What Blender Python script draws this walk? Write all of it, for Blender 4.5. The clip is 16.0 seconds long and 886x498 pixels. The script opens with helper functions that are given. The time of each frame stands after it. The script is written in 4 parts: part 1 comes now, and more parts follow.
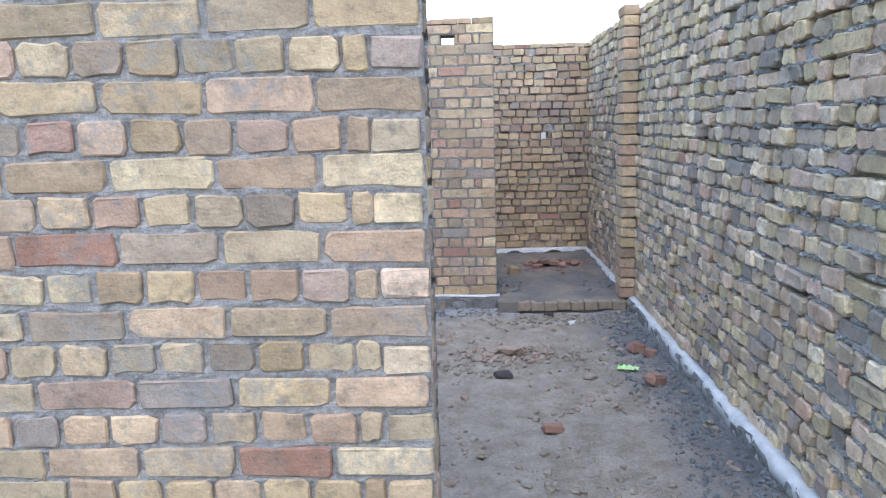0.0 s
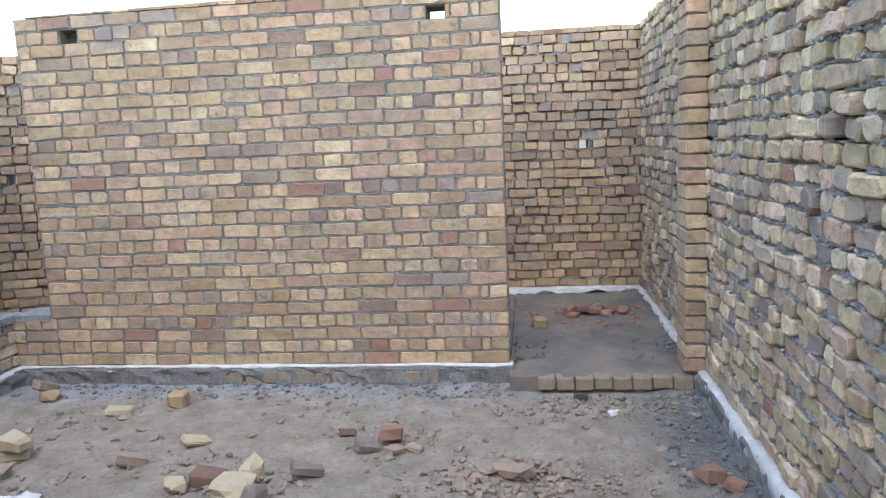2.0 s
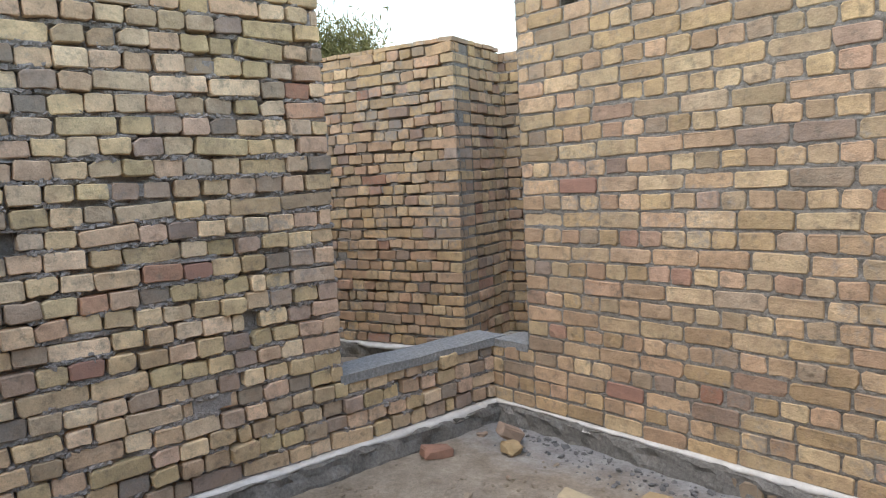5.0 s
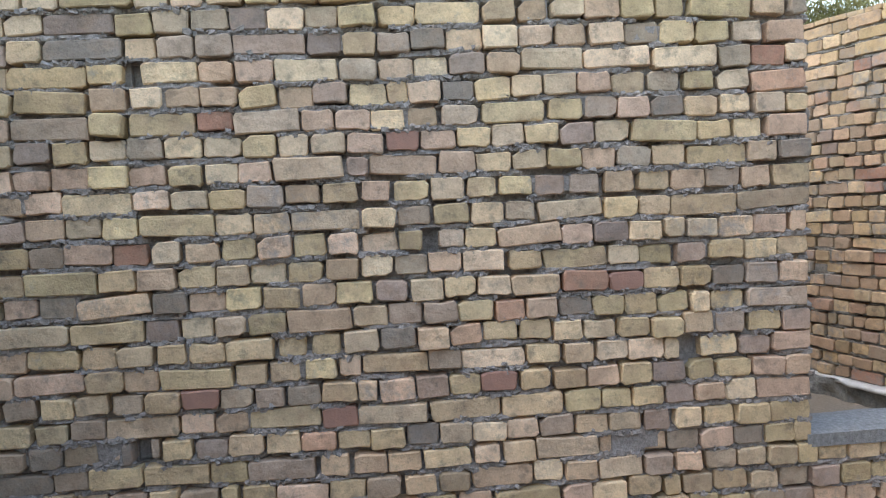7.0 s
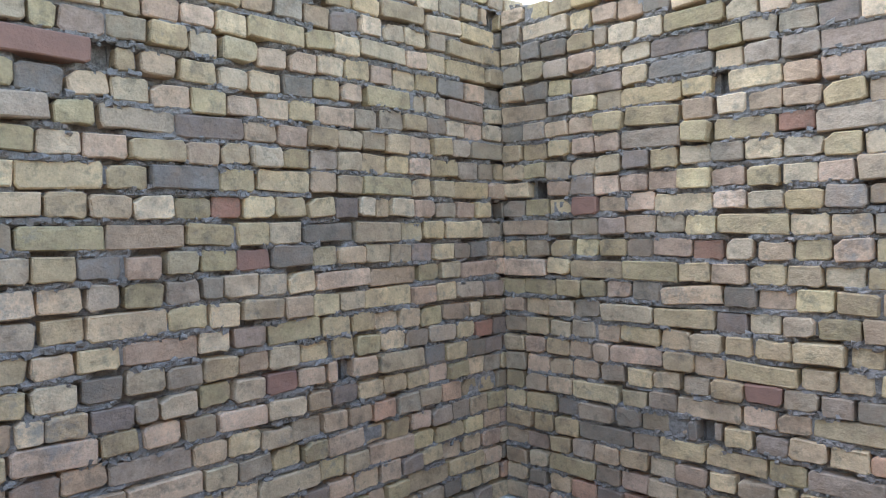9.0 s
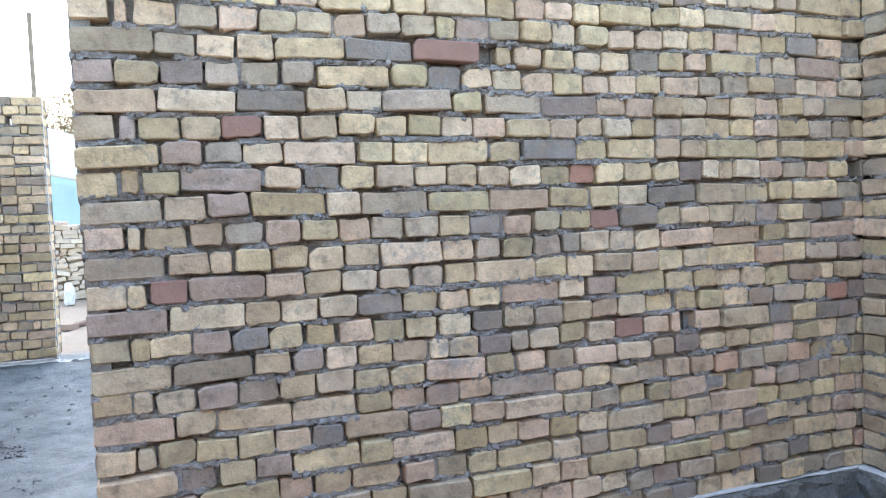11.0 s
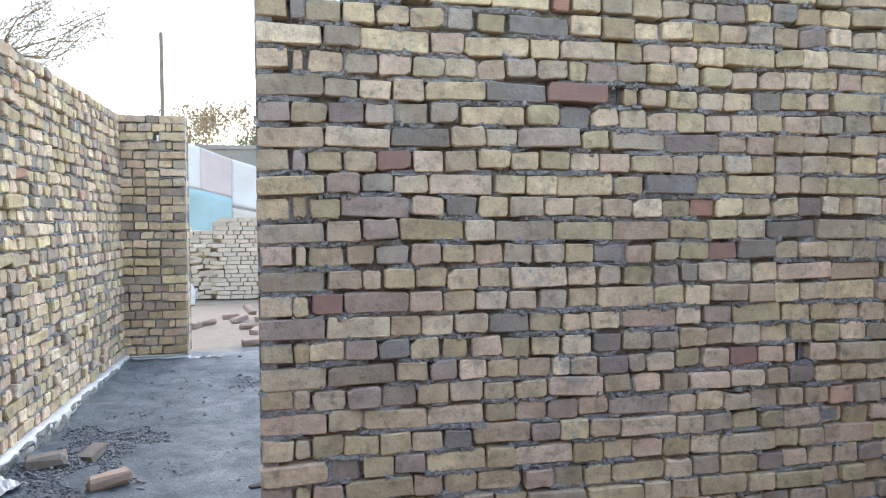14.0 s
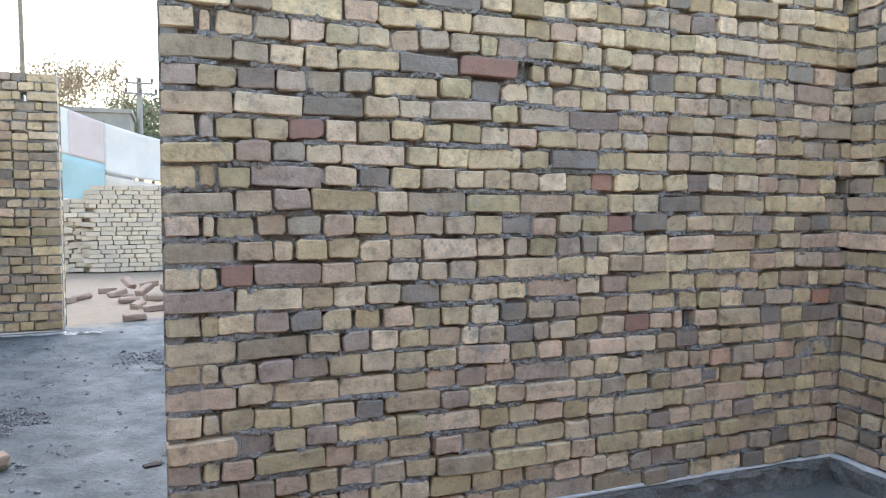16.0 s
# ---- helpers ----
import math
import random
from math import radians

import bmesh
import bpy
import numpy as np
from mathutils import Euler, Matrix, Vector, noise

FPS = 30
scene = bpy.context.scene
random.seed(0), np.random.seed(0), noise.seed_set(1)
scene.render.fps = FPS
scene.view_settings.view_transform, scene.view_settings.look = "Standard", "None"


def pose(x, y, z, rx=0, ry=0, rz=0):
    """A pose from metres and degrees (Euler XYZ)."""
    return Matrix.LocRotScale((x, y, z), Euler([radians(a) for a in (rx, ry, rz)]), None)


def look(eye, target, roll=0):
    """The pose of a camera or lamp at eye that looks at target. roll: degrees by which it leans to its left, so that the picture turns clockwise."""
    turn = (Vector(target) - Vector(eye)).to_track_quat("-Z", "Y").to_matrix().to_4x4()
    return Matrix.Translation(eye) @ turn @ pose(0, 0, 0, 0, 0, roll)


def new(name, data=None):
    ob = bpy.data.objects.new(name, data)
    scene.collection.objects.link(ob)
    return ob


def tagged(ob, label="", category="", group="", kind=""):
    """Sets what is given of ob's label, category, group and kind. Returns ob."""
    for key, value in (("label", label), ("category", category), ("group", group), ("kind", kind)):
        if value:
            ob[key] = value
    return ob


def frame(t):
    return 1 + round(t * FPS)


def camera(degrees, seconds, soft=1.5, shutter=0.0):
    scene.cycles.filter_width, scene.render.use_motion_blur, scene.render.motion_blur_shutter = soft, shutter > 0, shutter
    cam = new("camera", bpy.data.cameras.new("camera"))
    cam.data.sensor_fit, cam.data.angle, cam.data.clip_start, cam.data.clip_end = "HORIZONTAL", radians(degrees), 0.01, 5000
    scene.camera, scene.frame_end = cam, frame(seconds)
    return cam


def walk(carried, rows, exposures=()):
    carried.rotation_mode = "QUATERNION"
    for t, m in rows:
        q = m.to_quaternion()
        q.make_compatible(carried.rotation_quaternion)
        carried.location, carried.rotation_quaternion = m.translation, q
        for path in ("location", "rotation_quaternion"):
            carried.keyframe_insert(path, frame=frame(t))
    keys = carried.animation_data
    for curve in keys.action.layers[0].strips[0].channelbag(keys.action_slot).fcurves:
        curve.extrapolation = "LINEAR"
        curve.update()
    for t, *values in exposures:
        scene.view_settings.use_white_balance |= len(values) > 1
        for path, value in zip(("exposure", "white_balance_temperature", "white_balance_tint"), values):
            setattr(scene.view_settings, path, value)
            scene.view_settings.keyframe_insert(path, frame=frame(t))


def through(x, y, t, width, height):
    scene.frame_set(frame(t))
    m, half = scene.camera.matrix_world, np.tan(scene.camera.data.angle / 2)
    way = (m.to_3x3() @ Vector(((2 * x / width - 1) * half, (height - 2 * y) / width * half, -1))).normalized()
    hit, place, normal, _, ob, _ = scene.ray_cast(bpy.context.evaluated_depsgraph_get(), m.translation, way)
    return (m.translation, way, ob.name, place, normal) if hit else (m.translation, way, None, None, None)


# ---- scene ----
cam = camera(63.2, 16.0, 1.15)
PATH = [
    (0, (-1.315, -1.767, 1.573), (-1.401, 0.2, 1.226), -1.6),
    (0.5, (-1.201, -1.324, 1.515), (-1.113, 0.656, 1.246), -1.7),
    (1, (-1.032, -0.867, 1.478), (-1.005, 1.116, 1.217), -2.5),
    (1.5, (-0.938, -0.492, 1.497), (-1.057, 1.48, 1.189), -2.4),
    (2, (-0.975, -0.05, 1.5), (-1.219, 1.91, 1.196), -2.6),
    (2.5, (-1.033, 0.123, 1.571), (-1.566, 2.033, 1.31), -3.4),
    (3, (-1.057, 0.401, 1.506), (-1.88, 2.212, 1.309), -4.0),
    (5.5, (-1.666, 1.649, 1.363), (-3.348, 2.715, 1.182), -2.6),
    (6, (-1.831, 1.775, 1.351), (-3.665, 2.559, 1.203), -1.9),
    (6.5, (-1.941, 1.796, 1.394), (-3.877, 2.277, 1.243), -1.5),
    (7, (-2.001, 1.783, 1.356), (-3.991, 1.932, 1.221), -2.7),
    (7.5, (-2.047, 1.842, 1.326), (-4.026, 1.555, 1.267), -3.4),
    (8, (-2.075, 1.975, 1.32), (-3.961, 1.311, 1.279), -3.1),
    (8.5, (-2.048, 2.041, 1.314), (-3.757, 1.004, 1.267), -2.1),
    (9, (-1.926, 2.044, 1.319), (-3.362, 0.654, 1.259), -1.0),
    (9.5, (-1.797, 2.116, 1.283), (-2.954, 0.489, 1.175), -1.2),
    (10, (-1.728, 2.187, 1.282), (-2.66, 0.422, 1.155), -1.2),
    (12.5, (-1.711, 2.461, 1.313), (-2.217, 0.529, 1.212), -2.4),
    (13, (-1.662, 2.476, 1.316), (-2.13, 0.534, 1.223), -1.5),
    (13.5, (-1.591, 2.488, 1.327), (-2.014, 0.535, 1.242), -0.7),
    (14, (-1.522, 2.504, 1.347), (-1.937, 0.549, 1.269), -0.3),
    (14.5, (-1.481, 2.513, 1.353), (-1.901, 0.558, 1.285), 0.3),
    (15, (-1.438, 2.511, 1.351), (-1.926, 0.573, 1.277), 1.4),
    (15.5, (-1.414, 2.505, 1.357), (-2.024, 0.604, 1.25), 1.0),
    (16, (-1.423, 2.487, 1.344), (-2.142, 0.628, 1.19), 0.5),
]
EXPOSURES = [(0.0, 1.55, 5750, 11), (0.5, 1.5, 5850, 11), (1.0, 1.45, 6100, 11), (1.5, 1.55, 6150, 11), (2.0, 1.6, 6200, 11), (2.5, 1.55, 6400, 11), (3.0, 1.35, 6600, 11), (5.5, 1.45, 7350, 12), (6.0, 1.85, 7250, 12), (6.5, 1.88, 7150, 12),
             (7.0, 1.72, 7000, 12), (7.5, 2.2, 6850, 12), (8.0, 1.9, 6650, 12), (8.5, 1.98, 6700, 12), (9.0, 1.95, 6600, 12), (9.5, 2.3, 6400, 12), (10.0, 2.62, 6400, 12), (12.5, 2.12, 6700, 13), (14.0, 2.0, 6700, 13), (16.0, 2.05, 6850, 13)]
walk(cam, [(t, look(eye, target, roll)) for t, eye, target, roll in PATH], EXPOSURES)

# ---- light ----
SUN_ELEVATION, SUN_TURN = 58.0, 178.0   # degrees; a veiled sun in the south
world = bpy.data.worlds.new("hazy_sky")
scene.world = world
world.use_nodes = True
wn = world.node_tree.nodes
sky = wn.new("ShaderNodeTexSky")
sky.sky_type = "NISHITA"
sky.sun_disc = False
sky.sun_elevation, sky.sun_rotation = radians(SUN_ELEVATION), radians(SUN_TURN)
sky.air_density, sky.dust_density, sky.ozone_density = 1.6, 1.2, 1.0
wn["Background"].inputs["Strength"].default_value = 0.15
world.node_tree.links.new(sky.outputs["Color"], wn["Background"].inputs["Color"])
sun = new("sun", bpy.data.lights.new("sun", "SUN"))
sun.data.energy, sun.data.angle, sun.data.color = 0.3, radians(80), (1.0, 0.88, 0.72)
a, e = radians(SUN_TURN), radians(SUN_ELEVATION)
sun.matrix_world = look((20 * math.sin(a) * math.cos(e), 20 * math.cos(a) * math.cos(e), 20 * math.sin(e)), (0, 0, 0))


# ---- materials ----
def material(name, rough=0.9):
    m = bpy.data.materials.new(name)
    m.use_nodes = True
    b = m.node_tree.nodes["Principled BSDF"]
    b.inputs["Roughness"].default_value = rough
    b.inputs["Specular IOR Level"].default_value = 0.25
    return m, m.node_tree.nodes, m.node_tree.links, b


def add_noise(ns, ls, co, scale, detail=4.0, rough=0.6, w=None):
    n = ns.new("ShaderNodeTexNoise")
    n.inputs["Scale"].default_value, n.inputs["Detail"].default_value, n.inputs["Roughness"].default_value = scale, detail, rough
    if w is not None:
        n.noise_dimensions = "4D"
        ls.new(w, n.inputs["W"])
    ls.new(co, n.inputs["Vector"])
    return n.outputs["Fac"]


def ramp(ns, ls, fac, stops, mode="LINEAR"):
    r = ns.new("ShaderNodeValToRGB")
    r.color_ramp.interpolation = mode
    el = r.color_ramp.elements
    while len(el) < len(stops):
        el.new(0.5)
    for e, (p, c) in zip(el, stops):
        e.position = p
        e.color = (*c, 1) if isinstance(c, tuple) else (c, c, c, 1)
    ls.new(fac, r.inputs["Fac"])
    return r.outputs["Color"]


def mix(ns, ls, fac, a, b, mode="MIX"):
    m = ns.new("ShaderNodeMix")
    m.data_type, m.blend_type = "RGBA", mode
    for sock, v in ((m.inputs[0], fac), (m.inputs[6], a), (m.inputs[7], b)):
        if isinstance(v, (int, float)):
            sock.default_value = v
        elif isinstance(v, tuple):
            sock.default_value = (*v, 1)
        else:
            ls.new(v, sock)
    return m.outputs[2]


def math_node(ns, ls, op, a, b=0.0):
    m = ns.new("ShaderNodeMath")
    m.operation = op
    for sock, v in ((m.inputs[0], a), (m.inputs[1], b)):
        if isinstance(v, (int, float)):
            sock.default_value = v
        else:
            ls.new(v, sock)
    return m.outputs[0]


def bump(ns, ls, bsdf, height, strength=0.5, distance=0.004):
    b = ns.new("ShaderNodeBump")
    b.inputs["Strength"].default_value, b.inputs["Distance"].default_value = strength, distance
    ls.new(height, b.inputs["Height"])
    ls.new(b.outputs["Normal"], bsdf.inputs["Normal"])


FAIR_TONES = [(0.0, (0.60, 0.49, 0.31)), (0.10, (0.52, 0.42, 0.27)), (0.20, (0.57, 0.43, 0.315)), (0.30, (0.64, 0.555, 0.38)), (0.40, (0.46, 0.39, 0.27)), (0.50, (0.55, 0.405, 0.305)),
              (0.60, (0.63, 0.525, 0.35)), (0.70, (0.38, 0.335, 0.275)), (0.77, (0.57, 0.44, 0.315)), (0.84, (0.50, 0.435, 0.31)), (0.90, (0.52, 0.375, 0.29)), (0.96, (0.33, 0.30, 0.275)), (0.995, (0.43, 0.26, 0.20))]
ROUGH_TONES = [(0.0, (0.61, 0.53, 0.365)), (0.09, (0.51, 0.43, 0.27)), (0.17, (0.59, 0.47, 0.38)), (0.25, (0.65, 0.58, 0.43)), (0.34, (0.36, 0.315, 0.27)), (0.42, (0.58, 0.52, 0.33)),
               (0.50, (0.50, 0.40, 0.31)), (0.58, (0.65, 0.56, 0.39)), (0.66, (0.23, 0.23, 0.225)), (0.73, (0.55, 0.46, 0.31)), (0.80, (0.43, 0.39, 0.25)), (0.86, (0.57, 0.445, 0.35)),
               (0.92, (0.28, 0.25, 0.235)), (0.97, (0.60, 0.52, 0.38)), (0.996, (0.42, 0.25, 0.195))]


def brick_material(name, smear, warm=(1, 1, 1), dust=0.0, tones=FAIR_TONES, low=0.78):
    """Fired clay, each brick of its own shade, with cement smears over some of them."""
    m, ns, ls, bsdf = material(name, 0.95)
    info, geo = ns.new("ShaderNodeObjectInfo"), ns.new("ShaderNodeNewGeometry")
    pick = math_node(ns, ls, "FRACT", math_node(ns, ls, "ADD", info.outputs["Random"], geo.outputs["Random Per Island"]))
    co = geo.outputs["Position"]
    tone = ramp(ns, ls, pick, tones)
    second = math_node(ns, ls, "FRACT", math_node(ns, ls, "MULTIPLY", pick, 37.31))
    tone = mix(ns, ls, 1.0, tone, math_node(ns, ls, "ADD", low, math_node(ns, ls, "MULTIPLY", second, 1.2 - low)), "MULTIPLY")
    tone = mix(ns, ls, 1.0, tone, warm, "MULTIPLY")
    w = math_node(ns, ls, "MULTIPLY", pick, 40.0)
    tone = mix(ns, ls, ramp(ns, ls, add_noise(ns, ls, co, 15.0, 4, 0.65, w), [(0.45, 0.0), (0.75, 0.65)]), tone, (0.38, 0.26, 0.18))
    tone = mix(ns, ls, ramp(ns, ls, add_noise(ns, ls, co, 22.0, 4, 0.7, math_node(ns, ls, "ADD", w, 9.0)), [(0.53, 0.0), (0.72, 0.7)]), tone, (0.17, 0.15, 0.12))
    wash = add_noise(ns, ls, co, 9.0, 5, 0.7, math_node(ns, ls, "ADD", w, 21.0))
    tone = mix(ns, ls, 0.75, tone, ramp(ns, ls, wash, [(0.3, 0.68), (0.7, 1.3)]), "MULTIPLY")
    drawn = ns.new("ShaderNodeVectorMath")
    drawn.operation = "MULTIPLY"
    drawn.inputs[1].default_value = (1.0, 1.0, 2.2)
    ls.new(co, drawn.inputs[0])
    streak = add_noise(ns, ls, drawn.outputs[0], 16.0, 5, 0.7, w)
    tone = mix(ns, ls, 0.5, tone, ramp(ns, ls, streak, [(0.30, 0.55), (0.42, 1.0), (0.62, 1.0), (0.75, 1.2)]), "MULTIPLY")
    grain = add_noise(ns, ls, co, 150.0, 4, 0.75)
    tone = mix(ns, ls, 0.38, tone, ramp(ns, ls, grain, [(0.3, 0.6), (0.7, 1.25)]), "MULTIPLY")
    pits = ns.new("ShaderNodeTexVoronoi")
    pits.inputs["Scale"].default_value = 85.0
    ls.new(co, pits.inputs["Vector"])
    hole = ramp(ns, ls, pits.outputs["Distance"], [(0.06, 0.35), (0.20, 1.0)])
    tone = mix(ns, ls, 0.3, tone, hole, "MULTIPLY")
    big = add_noise(ns, ls, co, 2.2, 3, 0.6)
    fine = add_noise(ns, ls, co, 30.0, 5, 0.7)
    cover = math_node(ns, ls, "ADD", math_node(ns, ls, "MULTIPLY", big, 0.5), math_node(ns, ls, "ADD", math_node(ns, ls, "MULTIPLY", fine, 0.4), math_node(ns, ls, "MULTIPLY", second, 0.06)))
    patch = ramp(ns, ls, cover, [(0.62 - smear, 0.0), (0.72 - smear, 0.72)])
    tone = mix(ns, ls, patch, tone, mix(ns, ls, fine, (0.14, 0.14, 0.14), (0.34, 0.335, 0.32)))
    if dust:
        tone = mix(ns, ls, dust, tone, (0.62, 0.54, 0.45))
    ls.new(tone, bsdf.inputs["Base Color"])
    relief = math_node(ns, ls, "ADD", math_node(ns, ls, "MULTIPLY", grain, 0.16), math_node(ns, ls, "MULTIPLY", add_noise(ns, ls, co, 32.0, 4, 0.65), 1.5))
    relief = math_node(ns, ls, "ADD", relief, math_node(ns, ls, "ADD", math_node(ns, ls, "MULTIPLY", hole, 0.12), math_node(ns, ls, "MULTIPLY", streak, 0.9)))
    bump(ns, ls, bsdf, relief, 0.6, 0.009)
    return m


def mortar_material(name, dark, light):
    m, ns, ls, bsdf = material(name, 0.95)
    co = ns.new("ShaderNodeNewGeometry").outputs["Position"]
    n1, n2 = add_noise(ns, ls, co, 5.0, 5, 0.7), add_noise(ns, ls, co, 60.0, 5, 0.75)
    c = mix(ns, ls, n1, dark, light)
    c = mix(ns, ls, 0.85, c, ramp(ns, ls, n2, [(0.25, 0.4), (0.75, 1.45)]), "MULTIPLY")
    ls.new(c, bsdf.inputs["Base Color"])
    bump(ns, ls, bsdf, math_node(ns, ls, "ADD", n2, add_noise(ns, ls, co, 180.0, 3, 0.7)), 0.8, 0.008)
    return m


def plain(name, c1, c2, rough=0.9, scale=8.0, bump_scale=60.0, strength=0.4, metal=0.0):
    m, ns, ls, bsdf = material(name, rough)
    co = ns.new("ShaderNodeTexCoord").outputs["Object"]
    n = add_noise(ns, ls, co, scale, 5, 0.65)
    ls.new(mix(ns, ls, ramp(ns, ls, n, [(0.3, 0.0), (0.7, 1.0)]), c1, c2), bsdf.inputs["Base Color"])
    bsdf.inputs["Metallic"].default_value = metal
    bump(ns, ls, bsdf, add_noise(ns, ls, co, bump_scale, 4, 0.7), strength, 0.005)
    return m


def ground_material():
    """Trodden mud, cement slurry along the walls and over the yard, sand further off."""
    m, ns, ls, bsdf = material("trodden_ground", 0.95)
    co = ns.new("ShaderNodeNewGeometry").outputs["Position"]
    sep = ns.new("ShaderNodeSeparateXYZ")
    ls.new(co, sep.inputs[0])
    x, y = sep.outputs[0], sep.outputs[1]
    big, mid, fine = add_noise(ns, ls, co, 1.1, 4, 0.6), add_noise(ns, ls, co, 6.0, 5, 0.7), add_noise(ns, ls, co, 55.0, 5, 0.75)
    mud = mix(ns, ls, ramp(ns, ls, mid, [(0.3, 0.0), (0.7, 1.0)]), (0.255, 0.218, 0.173), (0.46, 0.40, 0.325))
    cement = mix(ns, ls, ramp(ns, ls, mid, [(0.3, 0.0), (0.7, 1.0)]), (0.095, 0.11, 0.118), (0.205, 0.228, 0.235))
    sand = mix(ns, ls, mid, (0.27, 0.22, 0.165), (0.38, 0.315, 0.245))
    edge = math_node(ns, ls, "MULTIPLY", math_node(ns, ls, "SUBTRACT", math_node(ns, ls, "ADD", big, math_node(ns, ls, "MULTIPLY", mid, 0.5)), 0.75), 1.3)

    def band(value):
        v = math_node(ns, ls, "ADD", value, edge)
        return ramp(ns, ls, math_node(ns, ls, "ADD", math_node(ns, ls, "MULTIPLY", v, 2.5), 0.5), [(0.0, 0.0), (1.0, 1.0)])
    by_north = band(math_node(ns, ls, "SUBTRACT", y, 3.95))
    by_east = band(math_node(ns, ls, "ADD", x, 0.30))
    yard = band(math_node(ns, ls, "SUBTRACT", 0.15, y))
    road = band(math_node(ns, ls, "SUBTRACT", -5.15, y))
    c = mix(ns, ls, math_node(ns, ls, "MULTIPLY", by_north, 0.9), mud, mix(ns, ls, ramp(ns, ls, mid, [(0.3, 0.0), (0.7, 1.0)]), (0.24, 0.25, 0.265), (0.44, 0.45, 0.455)))
    c = mix(ns, ls, math_node(ns, ls, "MULTIPLY", by_east, 0.8), c, mix(ns, ls, mid, (0.10, 0.105, 0.115), (0.22, 0.225, 0.23)))
    c = mix(ns, ls, yard, c, cement)
    away = math_node(ns, ls, "MAXIMUM", ramp(ns, ls, x, [(0.2, 0.0), (0.5, 1.0)]), math_node(ns, ls, "LESS_THAN", x, -5.2))
    road = math_node(ns, ls, "MAXIMUM", road, away)
    c = mix(ns, ls, road, c, sand)
    c = mix(ns, ls, 0.6, c, ramp(ns, ls, fine, [(0.25, 0.5), (0.75, 1.3)]), "MULTIPLY")
    ls.new(c, bsdf.inputs["Base Color"])
    wet = math_node(ns, ls, "MULTIPLY", math_node(ns, ls, "SUBTRACT", yard, road), ramp(ns, ls, big, [(0.45, 0.0), (0.62, 0.55)]))
    ls.new(math_node(ns, ls, "SUBTRACT", 0.95, wet), bsdf.inputs["Roughness"])
    bump(ns, ls, bsdf, math_node(ns, ls, "ADD", math_node(ns, ls, "ADD", fine, mid), add_noise(ns, ls, co, 20.0, 5, 0.7)), 0.9, 0.016)
    return m


BRICK_FAIR = brick_material("fair_brick", 0.10, (0.95, 0.845, 0.765))
BRICK_ROUGH = brick_material("rough_brick", 0.06, (1.20, 1.06, 0.96), 0.0, ROUGH_TONES, 0.78)
BRICK_EAST = brick_material("long_wall_brick", 0.05, (1.17, 1.08, 1.02), 0.0, ROUGH_TONES, 0.74)
MORTAR_EAST = mortar_material("pale_rough_mortar", (0.17, 0.166, 0.162), (0.52, 0.51, 0.495))
RED_BRICK = plain("red_brick", (0.40, 0.225, 0.17), (0.31, 0.185, 0.145), 0.95, 20, 90, 0.8)
BRICK_PALE = brick_material("dusty_brick", -0.2, (1.1, 1.06, 1.06), 0.6)
MORTAR_GREY = mortar_material("grey_mortar", (0.20, 0.180, 0.166), (0.52, 0.478, 0.445))
MORTAR_FAIR = mortar_material("trowelled_mortar", (0.17, 0.16, 0.145), (0.37, 0.345, 0.31))
PLINTH = mortar_material("rough_plinth_concrete", (0.13, 0.128, 0.12), (0.33, 0.32, 0.30))
SILL_CEMENT = mortar_material("smooth_cement_cap", (0.23, 0.235, 0.235), (0.37, 0.375, 0.37))
GROUND = ground_material()
PLASTIC = plain("white_plastic_sheet", (0.72, 0.72, 0.70), (0.50, 0.49, 0.47), 0.45, 12, 40, 0.5)
MUD = plain("dry_trodden_mud", (0.12, 0.115, 0.11), (0.265, 0.225, 0.18), 0.97, 3, 45, 1.0)
FOOT_BRICK = plain("cement_stained_brick", (0.37, 0.29, 0.205), (0.24, 0.195, 0.15), 0.95, 14, 80, 0.9)
EARTH = plain("dry_earth", (0.23, 0.195, 0.15), (0.37, 0.32, 0.255), 0.97, 20, 90, 0.9)
MORTAR_CRUMB = plain("cement_crumbs", (0.11, 0.115, 0.12), (0.24, 0.245, 0.25), 0.97, 20, 90, 0.9)


# ---- building blocks ----
def mesh_from(name, verts, faces, mat, smooth=False):
    me = bpy.data.meshes.new(name)
    me.from_pydata([tuple(v) for v in verts], [], faces)
    me.materials.append(mat)
    if smooth:
        me.polygons.foreach_set("use_smooth", [True] * len(me.polygons))
    me.update()
    return me


def part(name, bm, mat, parent, label=""):
    me = bpy.data.meshes.new(name)
    bm.normal_update()
    bm.to_mesh(me)
    bm.free()
    me.materials.append(mat)
    ob = new(name, me)
    ob.parent = parent
    return tagged(ob, label)


def put_part(name, me, parent, local=None, label="", kind=""):
    ob = new(name, me)
    ob.parent = parent
    if local is not None:
        ob.matrix_basis = local
    return tagged(ob, label, kind=kind)


